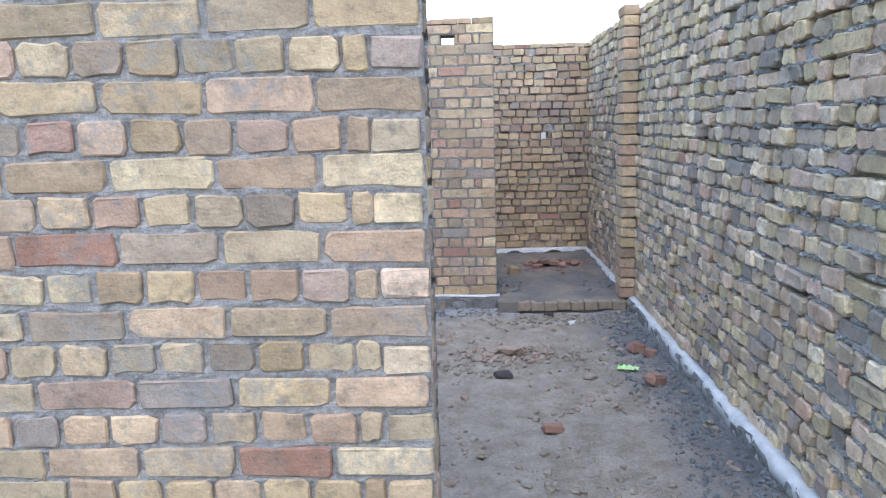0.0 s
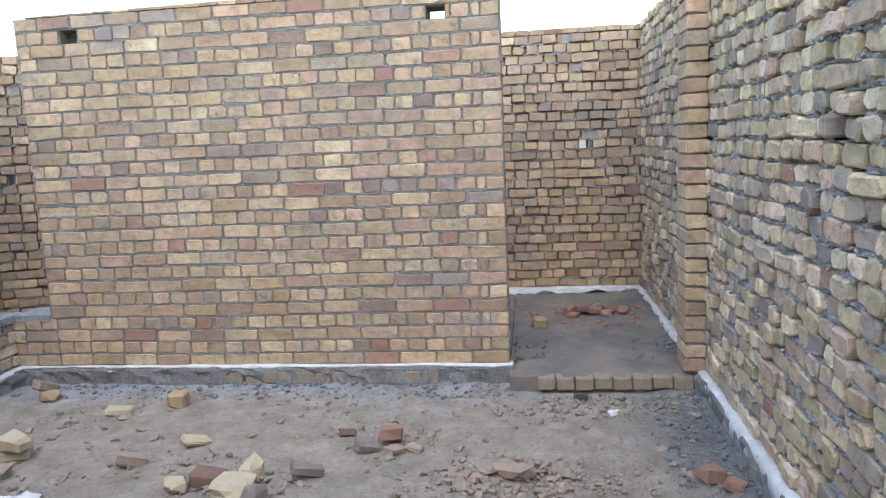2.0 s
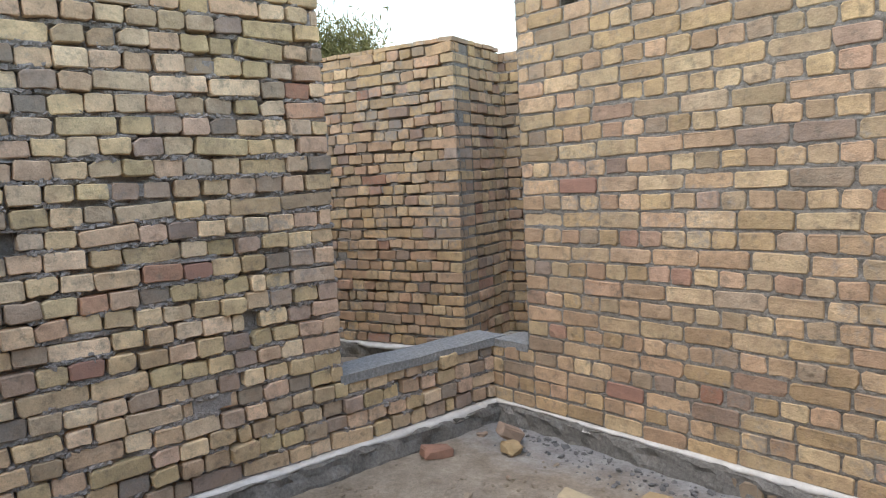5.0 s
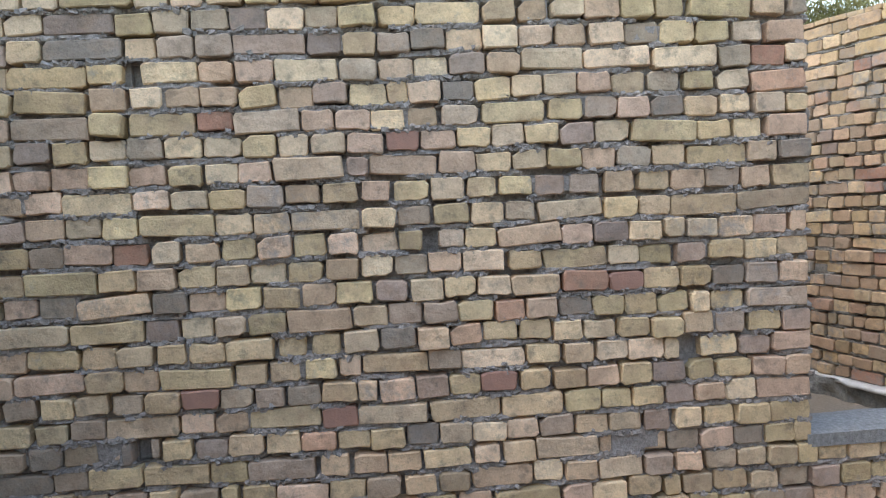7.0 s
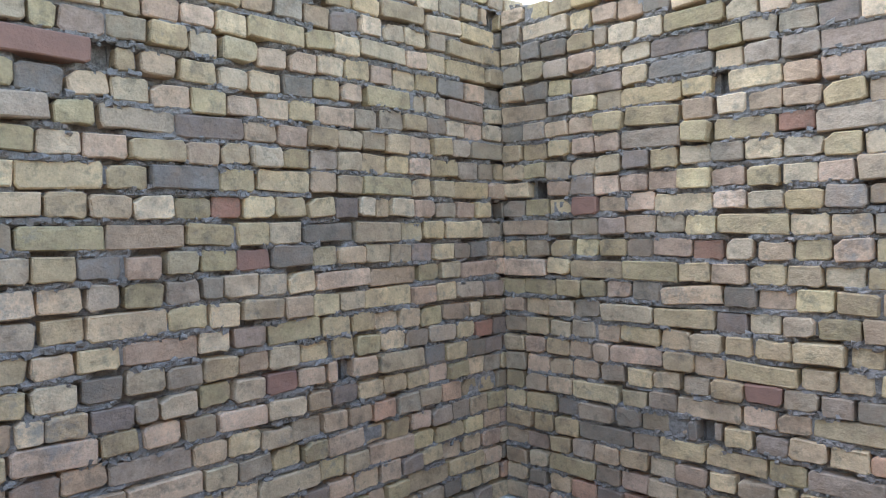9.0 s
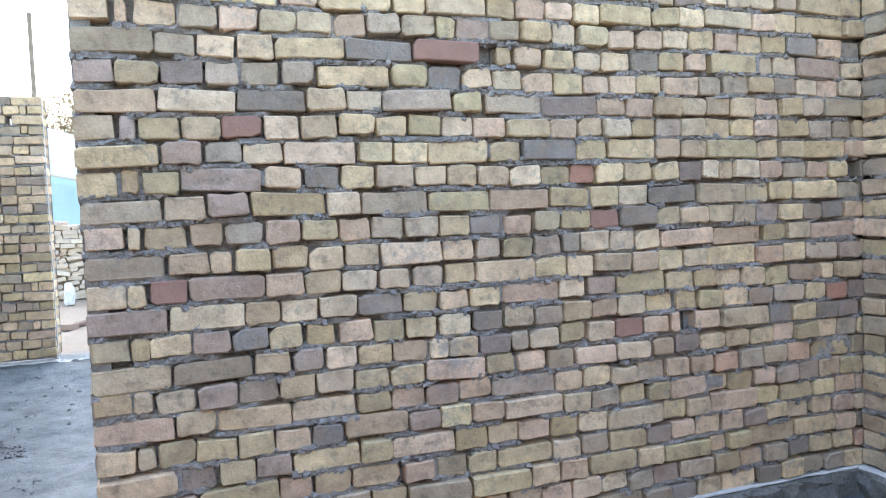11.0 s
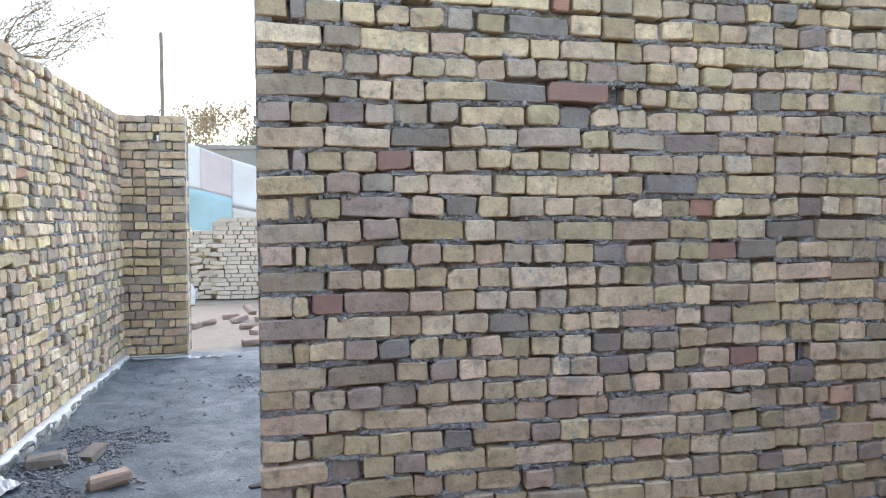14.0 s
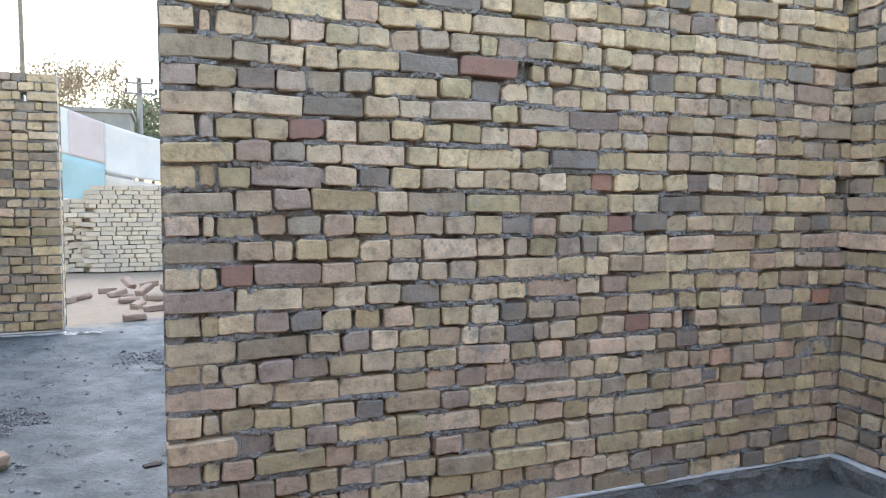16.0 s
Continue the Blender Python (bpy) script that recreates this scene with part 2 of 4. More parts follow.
def chamfered(size, cut, jitter, rng, chips=0):
    """Corner points and faces of a worn block about the origin."""
    half = [s / 2 for s in size]
    verts, index = [], {}
    for sx in (-1, 1):
        for sy in (-1, 1):
            for sz in (-1, 1):
                c = [sx, sy, sz]
                k = cut * rng.uniform(0.6, 1.5)
                if chips and rng.random() < chips:
                    k = cut * rng.uniform(1.7, 2.8)
                k = min(k, 0.45 * min(size))
                for ax in range(3):
                    p = [c[i] * (half[i] - (0 if i == ax else k)) + rng.uniform(-jitter, jitter) for i in range(3)]
                    index[(sx, sy, sz, ax)] = len(verts)
                    verts.append(p)
    faces = []
    for ax in range(3):
        o1, o2 = (ax + 1) % 3, (ax + 2) % 3
        for s in (-1, 1):
            quad = []
            for a, b in ((-1, -1), (1, -1), (1, 1), (-1, 1)):
                c = [0, 0, 0]
                c[ax], c[o1], c[o2] = s, a, b
                quad.append(index[(*c, ax)])
            faces.append(tuple(quad if s > 0 else quad[::-1]))
    for ax in range(3):
        o1, o2 = (ax + 1) % 3, (ax + 2) % 3
        for a in (-1, 1):
            for b in (-1, 1):
                lo, hi = [0, 0, 0], [0, 0, 0]
                lo[ax], lo[o1], lo[o2] = -1, a, b
                hi[ax], hi[o1], hi[o2] = 1, a, b
                q = [index[(*lo, o1)], index[(*hi, o1)], index[(*hi, o2)], index[(*lo, o2)]]
                faces.append(tuple(q if a * b < 0 else q[::-1]))
    for sx in (-1, 1):
        for sy in (-1, 1):
            for sz in (-1, 1):
                t = [index[(sx, sy, sz, i)] for i in range(3)]
                faces.append(tuple(t if sx * sy * sz > 0 else t[::-1]))
    return verts, faces


def faced(size, cut, jitter, rng, wear):
    """A brick seen from its front (-y): uneven outline, rounded corners, worn arris."""
    hx, hy, hz = (v / 2 for v in size)
    ring = []
    for sx, sz, first in ((-1, -1, 0), (1, -1, 1), (1, 1, 0), (-1, 1, 1)):
        r1, r2 = (min(wear * rng.uniform(0.5, 1.8) * (2.0 if rng.random() < 0.15 else 1.0), 0.45 * hx) for _ in range(2))
        r2 = min(r2, 0.7 * hz)
        pair = [(sx * hx, sz * (hz - r2)), (sx * (hx - r1), sz * hz)]
        ring += pair[::-1] if first else pair
    ring = [(x + rng.uniform(-jitter, jitter), z + rng.uniform(-jitter, jitter)) for x, z in ring]
    # ring order: each corner in turn, anticlockwise as seen from the front
    ring = [ring[0], ring[1], ring[2], ring[3], ring[4], ring[5], ring[6], ring[7]]
    k = 1 if rng.random() < 0.5 else 5
    a, b = ring[k], ring[(k + 1) % 8]
    t = rng.uniform(0.3, 0.7)
    ring.insert(k + 1, (a[0] + (b[0] - a[0]) * t, (a[1] + (b[1] - a[1]) * t) * (1 - rng.random() ** 2 * wear * 0.9 / hz)))
    n = len(ring)
    fx, fz = 1 - cut / hx, 1 - cut / hz
    verts = [(x * fx + rng.uniform(-jitter, jitter) * 0.5, -hy + rng.uniform(-jitter, jitter) * 0.5, z * fz) for x, z in ring]
    verts += [(x, -hy + cut * rng.uniform(0.7, 1.5), z) for x, z in ring]
    verts += [(x, hy, z) for x, z in ring]
    faces = [tuple(range(n)), tuple(range(3 * n - 1, 2 * n - 1, -1))]
    for lo in (0, n):
        faces += [(lo + (i + 1) % n, lo + i, lo + n + i, lo + n + (i + 1) % n) for i in range(n)]
    return verts, faces


COURSE, DPC, THICK = 0.0833, 0.10, 0.23
JOINTS = {"fair": 0.011, "rough": 0.0075, "wild": 0.010}
COURSES = 27
TOP = DPC + COURSE * COURSES
KINDS = {"closer": (0.052, 0.108, 0.071), "header": (0.104, 0.108, 0.071), "bat": (0.158, 0.108, 0.071), "stretcher": (0.219, 0.108, 0.071),
         "through": (0.104, 0.231, 0.071)}
rng = random.Random(7)
SHAPES = {}
for style, cut, jitter, wear in (("fair", 0.0040, 0.0034, 0.0075), ("rough", 0.0042, 0.0031, 0.0072), ("wild", 0.0068, 0.0060, 0.0130)):
    for kind, size in KINDS.items():
        SHAPES[style, kind] = [chamfered(size, cut, jitter, rng, 0.1) if kind == "through" else faced(size, cut, jitter, rng, wear) for _ in range(14)]
BRICK_MESHES = {}


def brick_mesh(style, kind, n, mat):
    key = (style, kind, n, mat.name)
    if key not in BRICK_MESHES:
        BRICK_MESHES[key] = mesh_from("brick", *SHAPES[style, kind][n], mat)
    return BRICK_MESHES[key]


def kind_of(length):
    return min(("closer", "header", "bat", "stretcher"), key=lambda k: abs(KINDS[k][0] - length))


def fair_course(c, length, rng, start_free):
    """One course of regular bond: headers and stretchers turn about."""
    out, u = [], 0.0
    if c % 2:
        step = 0.116
        if start_free:
            out += [(0, 0.112), (0.112, 0.172)]
            u = 0.172
        else:
            u = -rng.uniform(0, 0.03)
    else:
        step = 0.231
        u = 0.0 if start_free else -rng.uniform(0, 0.1)
    while u < length - 0.03:
        s = step
        if c % 2 == 0 and rng.random() < 0.05:
            s = rng.choice((0.116, 0.17))
        elif c % 2 and rng.random() < 0.05:
            s = rng.choice((0.16, 0.231))
        s *= rng.uniform(0.97, 1.03)
        e = u + s
        if length - e < 0.05:
            e = length
        out.append((max(u, 0.0), min(e, length)))
        u = e
    return out


def rough_course(c, length, rng, start_free):
    """One course of the back of the wall: whole bricks, ends and broken pieces."""
    out, u = [], 0.0
    if start_free:
        if c % 2:
            out += [(0, 0.115)]
            u = 0.115
            if rng.random() < 0.7:
                out += [(u, u + 0.055)]
                u += 0.055
        else:
            out += [(0, 0.228)]
            u = 0.228
    share = 0.24 if c % 2 == 0 else 0.03
    while u < length - 0.03:
        r = rng.random()
        s = 0.23 if r < share else 0.165 if r < share + 0.035 else 0.075 if r > 0.97 else 0.118
        s *= rng.uniform(0.93, 1.08)
        e = u + s
        if length - e < 0.05:
            e = length
        out.append((u, min(e, length)))
        u = e
    return out


def drift(u, course, amount):
    """How far a course wanders from its level."""
    return 2 * amount * noise.noise((u * 1.1, course * 0.33, 4.4))


def around(spans, holes):
    """Bricks cut back where a hole has been left."""
    for h in holes:
        spans = [(a, b) for u0, u1 in spans for a, b in ((u0, min(u1, h[0])), (max(u0, h[1]), u1)) if b - a > 0.03]
    return spans


def lay(courses, style, rng, holes=(), depth_at=0.0, length=0.0, low=(0.0, 0), free=False, through_start=False, wave=0.004, face_sign=1, rise=(0.0, 0.0)):
    """Bricks of one face in the wall's own measure: u along, y inward, z up. low: the first u from which the wall stands full, and the courses below it."""
    bricks = []
    for c in range(courses + (1 if max(rise) > 0 else 0)):
        maker = fair_course if style == "fair" else rough_course
        for u0, u1 in around(maker(c, low[0] if low[1] and c >= low[1] else length, rng, free), [h for h in holes if h[2] == c]):
            mid = (u0 + u1) / 2
            extra = rise[0] + (rise[1] - rise[0]) * mid / length
            if c == courses and extra < 0.007:
                continue
            joint = JOINTS[style]
            kind = kind_of(u1 - u0 - joint)
            through = through_start and c % 2 == 1 and u0 == 0.0
            if through:
                kind = "through"
            size = KINDS[kind]
            if style == "fair":
                gap = joint * rng.uniform(0.6, 1.4)
            else:
                gap = joint * (rng.uniform(0.6, 1.0) if rng.random() < 0.6 else rng.uniform(1.0, 1.7) if rng.random() < 0.55 else rng.uniform(1.8, 3.4))
            sx = (u1 - u0 - gap) / size[0]
            if through:
                sx = 1.0
            sz = rng.uniform(0.98, 1.06) if style == "fair" else rng.uniform(0.89, 1.05) if style == "rough" else rng.uniform(0.95, 1.12)
            rough = {"fair": 0.4, "rough": 1.35, "wild": 1.9}[style]
            proud = rng.gauss(0, 0.0045) * rough
            if style != "fair" and rng.random() < 0.04:
                proud += 0.014
            if through:
                proud *= 0.2
            y = depth_at + face_sign * (size[1] / 2 - proud)
            z = DPC + COURSE * (c + 0.5) + drift(mid, c + 0.5, wave) + rng.gauss(0, 0.0018) * rough
            turn = (rng.gauss(0, 1.0) * rough, rng.gauss(0, 1.2) * rough, rng.gauss(0, 1.0) * rough)
            if c == courses:
                sx = (u1 - u0 - 0.002) / size[0]
                sz, z = extra / 0.0765, DPC + COURSE * c + extra / 2
            m = pose(mid, y, z, *turn) @ Matrix.Diagonal((sx, 1, sz, 1))
            if face_sign < 0:
                m = m @ pose(0, 0, 0, 0, 0, 180)
            bricks.append((kind, rng.randrange(14), m, mid))
    return bricks


def set_bricks(wall, bricks, style, mat, near, count=295):
    """The bricks of the stretch that is passed nearest are pieces of their own, the rest is one mesh."""
    centre = (near[0] + near[1]) / 2
    order = sorted(bricks, key=lambda b: abs(b[3] - centre))
    for kind, n, m, _ in order[:count]:
        put_part("brick", brick_mesh(style, kind, n, mat), wall, m)
    verts, faces, base = [], [], 0
    for kind, n, m, _ in order[count:]:
        v, f = SHAPES[style, kind][n]
        a = np.array(m)
        verts.append(np.array(v) @ a[:3, :3].T + a[:3, 3])
        faces += [tuple(i + base for i in q) for q in f]
        base += len(v)
    if verts:
        put_part("brickwork", mesh_from("brickwork", np.concatenate(verts), faces, mat), wall, None, "", "stuff")


def box_into(bm, x0, x1, y0, y1, z0, z1):
    vs = [bm.verts.new((x, y, z)) for x in (x0, x1) for y in (y0, y1) for z in (z0, z1)]
    for q in ((0, 1, 3, 2), (4, 6, 7, 5), (0, 4, 5, 1), (2, 3, 7, 6), (0, 2, 6, 4), (1, 5, 7, 3)):
        bm.faces.new([vs[i] for i in q])


def core_mesh(name, length, holes, low, mat, courses, sides=(1, 0), start=0.0, deep=0.03, seed=0, thick=THICK, end=False, rough_sides=(False, False)):
    """The mortar bed: a solid core with uneven joints on its seen faces; holes go right through or stop short."""
    bm = bmesh.new()
    top = DPC + COURSE * courses - 0.006
    us = sorted({start + 0.012, length - 0.012} | {v for h in holes for v in h[:2]} | ({low[0] - 0.012} if low[1] else set()))
    zs = sorted({DPC - 0.01, top} | {DPC + COURSE * (h[2] + k) for h in holes for k in (0.04, 0.96)} | ({DPC + COURSE * low[1]} if low[1] else set()))
    for u0, u1 in zip(us, us[1:]):
        for z0, z1 in zip(zs, zs[1:]):
            um, zm = (u0 + u1) / 2, (z0 + z1) / 2
            if low[1] and um > low[0] - 0.012 and zm > DPC + COURSE * low[1]:
                continue
            y0 = deep
            blocked = False
            for h in holes:
                if h[0] < um < h[1] and DPC + COURSE * h[2] < zm < DPC + COURSE * (h[2] + 1):
                    if h[3] >= thick:
                        blocked = True
                    y0 = h[3]
            if not blocked:
                box_into(bm, u0, u1, y0, thick - deep, z0, z1)
    if end:
        box_into(bm, 0.009, 0.06, 0.010, thick - 0.010, DPC - 0.008, top - 0.004)
    levels = [(c, f) for c in range(courses) for f in (0.0, 0.10, 0.24, 0.76, 0.90)] + [(courses - 1, 0.93)]
    for side in (0, 1):
        if not sides[side]:
            continue
        rough = rough_sides[side]
        nu = int(length / (0.011 if rough and length < 6 else 0.016)) + 1
        grid = {}
        for i in range(nu + 1):
            u = length * i / nu
            for k, (c, f) in enumerate(levels):
                lump = noise.noise((u * 17, c * 2.3 + f, seed)) + 0.8 * noise.noise((u * 43, c * 5.1 + f * 3, seed + 5))
                if 0.2 < f < 0.8:
                    d = (0.042 if rough else 0.0095) + 0.004 * lump
                    if rough and noise.noise((u * 5, c * 0.9, seed + 9)) > 0.34:
                        d -= 0.030
                else:
                    d = (0.0095 if rough else 0.0052) + (0.013 if rough else 0.0045) * lump
                    if rough:
                        d += 0.007 * noise.noise((u * 95, c * 9.1 + f * 7, seed + 2))
                    if rough:
                        d += 0.16 * max(0.0, noise.noise((u * 6.5, (c + (f > 0.5)) * 1.7, seed + 13)) - 0.05)
                d = min(max(d, -0.001), deep + 0.004)
                z = DPC + COURSE * (c + f) + drift(u, c + f, 0.006 if rough else 0.005)
                grid[i, k] = bm.verts.new((u, d if side == 0 else thick - d, z))
        for i in range(nu):
            for k in range(len(levels) - 1):
                um, cm = length * (i + 0.5) / nu, levels[k][0] + levels[k][1] + 0.05
                if low[1] and um > low[0] and cm >= low[1]:
                    continue
                if any(h[0] - 0.01 < um < h[1] + 0.01 and h[2] - 0.01 < cm < h[2] + 1 for h in holes):
                    continue
                q = [grid[i, k], grid[i + 1, k], grid[i + 1, k + 1], grid[i, k + 1]]
                bm.faces.new(q if side == 0 else q[::-1])
    me = bpy.data.meshes.new(name)
    bm.normal_update()
    bm.to_mesh(me)
    bm.free()
    me.materials.append(mat)
    return me


def joint_lumps(length, courses, low, seed, density, mat, parent, back=False):
    """Mortar that has squeezed out of the bed joints and set in crumbs."""
    r = random.Random(seed)
    corners = [(x, y, z) for x in (-0.5, 0.5) for y in (-0.5, 0.5) for z in (-0.5, 0.5)]
    sides = [(0, 1, 3, 2), (4, 6, 7, 5), (0, 4, 5, 1), (2, 3, 7, 6), (0, 2, 6, 4), (1, 5, 7, 3)]
    kinds = [([tuple(k + r.uniform(-0.28, 0.28) for k in p) for p in corners], sides) for _ in range(16)]
    verts, faces, base = [], [], 0
    for _ in range(int(length * courses * COURSE * density)):
        c, u = r.randrange(1, courses), r.uniform(0.01, length - 0.01)
        if low[1] and c > low[1] and u > low[0]:
            continue
        if noise.noise((u * 3.1, c * 0.8, seed)) < -0.12:
            continue
        if noise.noise((u * 6.5, c * 1.7, seed + 13)) > 0.12:
            continue
        s = 0.003 + 0.013 * r.random() ** 2
        z = DPC + COURSE * c + drift(u, c, 0.006) + r.gauss(0, 0.0055)
        y = r.uniform(0.003, 0.013)
        m = pose(u, y, z, r.uniform(-40, 40), r.uniform(-20, 20), r.uniform(-40, 40)) @ Matrix.Diagonal((s * r.uniform(0.9, 1.6), s, s * r.uniform(0.7, 1.1), 1))
        v, f = kinds[r.randrange(16)]
        a = np.array(m)
        verts.append(np.array(v) @ a[:3, :3].T + a[:3, 3])
        faces += [tuple(i + base for i in q) for q in f]
        base += len(v)
    put_part("mortar_crumbs", mesh_from("mortar_crumbs", np.concatenate(verts), faces, mat), parent, None, "", "stuff")


def axes(origin, u):
    """A wall's own frame: x along it, y into it, z up."""
    ux, uy = u
    return Matrix(((ux, -uy, 0, origin[0]), (uy, ux, 0, origin[1]), (0, 0, 1, 0), (0, 0, 0, 1)))


def strip(name, length, mat, wide, drop, seed, out, z, label, amp=0.012, start=0.0, vary=1.0):
    """A creased plastic strip that lies on the plinth and hangs over its edge; u along, y inward."""
    n = max(8, int(length / 0.03))
    prof = [(0.05, 0.003), (-0.3 * wide, 0.004), (-0.75 * wide, 0.001), (-wide, -0.25 * drop), (-wide * 1.06, -drop)]
    verts, faces = [], []
    for i in range(n + 1):
        u = start + (length - start) * i / n
        a = noise.noise((u * 1.7, seed, 0.3)) * 0.6 + noise.noise((u * 7, seed, 2.3)) * 0.4
        b = noise.noise((u * 1.1, seed, 7.7)) + 0.5 * noise.noise((u * 9, seed, 4.1))
        for j, (y, dz) in enumerate(prof):
            k = max(0.2, 1 + vary * (1.5 * a - 0.2))
            verts.append((u, y * (k if y < 0 else 1) + out, z + dz * (1 + 0.9 * b) + amp * 0.5 * noise.noise((u * 3, seed, j * 0.4)) + 0.004))
    m = len(prof)
    for i in range(n):
        for j in range(m - 1):
            faces.append((i * m + j, i * m + j + 1, (i + 1) * m + j + 1, (i + 1) * m + j))
    me = mesh_from(name, verts, faces, mat, True)
    ob = new(name, me)
    mod = ob.modifiers.new("thickness", "SOLIDIFY")
    mod.thickness = 0.0015
    return tagged(ob, label, kind="structure")


def plinth(name, length, mat, out, seed, start=0.0, top=0.10, depth=0.12):
    """The uneven concrete foot of a wall."""
    n = max(6, int((length - start) / 0.035))
    verts, faces = [], []
    prof = [(0.10, top - 0.004), (0.0, top - 0.004), (-out * 0.75, top - 0.006), (-out, top - 0.02), (-out, top * 0.5), (-out * 1.1, 0.0), (-out * 1.3, -depth)]
    m = len(prof)
    for i in range(n + 1):
        u = start + (length - start) * i / n
        for j, (y, z) in enumerate(prof):
            w = 0.020 if j > 1 else 0.0
            verts.append((u, y + w * noise.noise((u * 11, j * 1.7, seed)) * 1.6, z + (0.016 * noise.noise((u * 9, j * 0.9, seed + 4)) if 2 <= j else 0)))
    for i in range(n):
        for j in range(m - 1):
            faces.append((i * m + j, i * m + j + 1, (i + 1) * m + j + 1, (i + 1) * m + j))
    faces += [tuple(range(m))[::-1], tuple(n * m + j for j in range(m))]
    ob = new(name, mesh_from(name, verts, faces, mat))
    return tagged(ob, "rough grey concrete footing under the brick wall", kind="structure")


def wall(name, origin, u, length, label, style, mat, mortar, near, seed, courses=COURSES, holes=(), low=(0.0, 0), free=False, back="fair", flip=False, count=295, rise=(0.0, 0.0), reds=()):
    """A brick wall one brick thick; its seen face is laid brick by brick, and the other face too where back names its style.
    Measures run from the free end; flip: that end lies at the far end of u."""
    r = random.Random(seed)
    deep = 0.02 if style == "fair" else 0.05
    me = core_mesh(name, length, holes, low, mortar, courses, (1, 1 if back else 0), 0.0, deep, seed, THICK, free, (style != "fair", back == "rough"))
    if flip:
        bm = bmesh.new()
        bm.from_mesh(me)
        for v in bm.verts:
            v.co.x = length - v.co.x
        bmesh.ops.reverse_faces(bm, faces=bm.faces[:])
        bm.to_mesh(me)
        bm.free()
    ob = new(name, me)
    ob.matrix_world = axes(origin, u)
    tagged(ob, label, kind="structure")

    def turned(bricks):
        if not flip:
            return bricks
        return [(k, n, pose(length - 2 * m.translation.x, 0, 0) @ m, length - mid) for k, n, m, mid in bricks]
    bricks = lay(courses, style, r, holes, 0.0, length, low, free, free, 0.005 if style == "fair" else 0.006, 1, rise)
    for at, c in reds:
        row = [b for b in bricks if abs(b[2].translation.z - DPC - COURSE * (c + 0.5)) < 0.03 and b[0] != "through"]
        b = min(row, key=lambda b: abs(b[3] - at))
        bricks.remove(b)
        b = turned([b])[0]
        put_part("brick", brick_mesh(style, b[0], b[1], RED_BRICK), ob, b[2], "red brick")
    set_bricks(ob, turned(bricks), style, mat, near, count)
    if style != "fair" and mortar is not MORTAR_FAIR:
        joint_lumps(length, courses, low, seed, 2000 if length < 6 else 900, mortar, ob)
    if back:
        behind = [h for h in holes if h[3] >= THICK]
        rear = lay(courses, back, r, behind, THICK, length, low, free, False, 0.005, -1)
        if free:
            rear = [b for b in rear if not (b[0] == "header" and b[3] < 0.075)]
        set_bricks(ob, turned(rear), back, BRICK_FAIR, (0.0, 0.9), 295 - count)
    return ob


# ---- the ground ----
XW, YN, XE = -4.421, 4.266, 0.0
X_DOOR, X_JAMB = -1.124, -1.413
Y_GATE = -4.66


def yard_rise(y):
    """The yard lies a little higher towards the gate and drops again beyond it."""
    k = max(0.0, min(1.0, (-2.2 - y) / 2.2, (y + 9.6) / 2.0))
    return 0.065 * k * k * (3 - 2 * k)


def ground_height(x, y):
    near = 1.0 if -7.5 < y < 4.6 and -5 < x < 0.5 else 0.35
    if not (-5.0 < x < 0.4 and -7.0 < y < 4.8):
        return 0.05 * noise.noise((x * 0.08, y * 0.08, 0)) - 0.02 + yard_rise(y)
    z = 0.012 * noise.noise((x * 1.3, y * 1.3, 0)) + near * (0.012 * noise.noise((x * 4.5, y * 4.5, 3)) + 0.007 * noise.noise((x * 13, y * 13, 6)))
    lumps = noise.noise((x * 2.1, y * 2.1, 11))
    if 0.0 < y < 4.3 and lumps > 0.05:
        z += 0.10 * (lumps - 0.05) * max(0.0, noise.noise((x * 17, y * 17, 8)) + 0.15)
    if x > -0.4 and -4.5 < y < 4.2:
        z += 0.03 * (x + 0.4) / 0.4 * (1 + noise.noise((x * 9, y * 9, 2)))
    return z - 0.01 + yard_rise(y)


def graded(lo, hi, step, far):
    inner = list(np.arange(lo, hi + step, step))
    grow, d = [], step
    x = 0.0
    while x < far:
        d *= 1.5
        x += d
        grow.append(x)
    return [inner[0] - g for g in reversed(grow)] + inner + [inner[-1] + g for g in grow]


gx, gy = graded(-4.6, 0.3, 0.035, 700), graded(-6.6, 4.4, 0.035, 700)
verts = [(x, y, ground_height(x, y)) for y in gy for x in gx]
nx = len(gx)
faces = [(j * nx + i, j * nx + i + 1, (j + 1) * nx + i + 1, (j + 1) * nx + i) for j in range(len(gy) - 1) for i in range(nx - 1)]
tagged(new("ground", mesh_from("ground", verts, faces, GROUND, True)), "trodden mud and cement floor that runs out to sandy ground", kind="structure")

# ---- the walls ----
FAIR = "yellow and pink brick wall with flush grey joints"
ROUGH = "uneven buff brick wall with squeezed grey mortar"
H2 = 0.055
Y_EDGE, X_POST = 3.26, -4.151            # where the full height of the west and north walls ends at the corner opening
wall("wall_north", (XW - 0.1, YN), (1, 0), X_DOOR - XW + 0.1, FAIR, "fair", BRICK_FAIR, MORTAR_FAIR, (1.0, 1.6), 11, flip=True, free=True,
     holes=((0.373 - H2, 0.373 + H2, 25, 0.3), (2.68 - H2, 2.68 + H2, 25, 0.12)), low=(X_DOOR - X_POST, 4), rise=(0.05, 0.0), reds=((0.74, 21), (1.17, 26), (0.32, 4), (2.53, 2), (2.66, 14)))
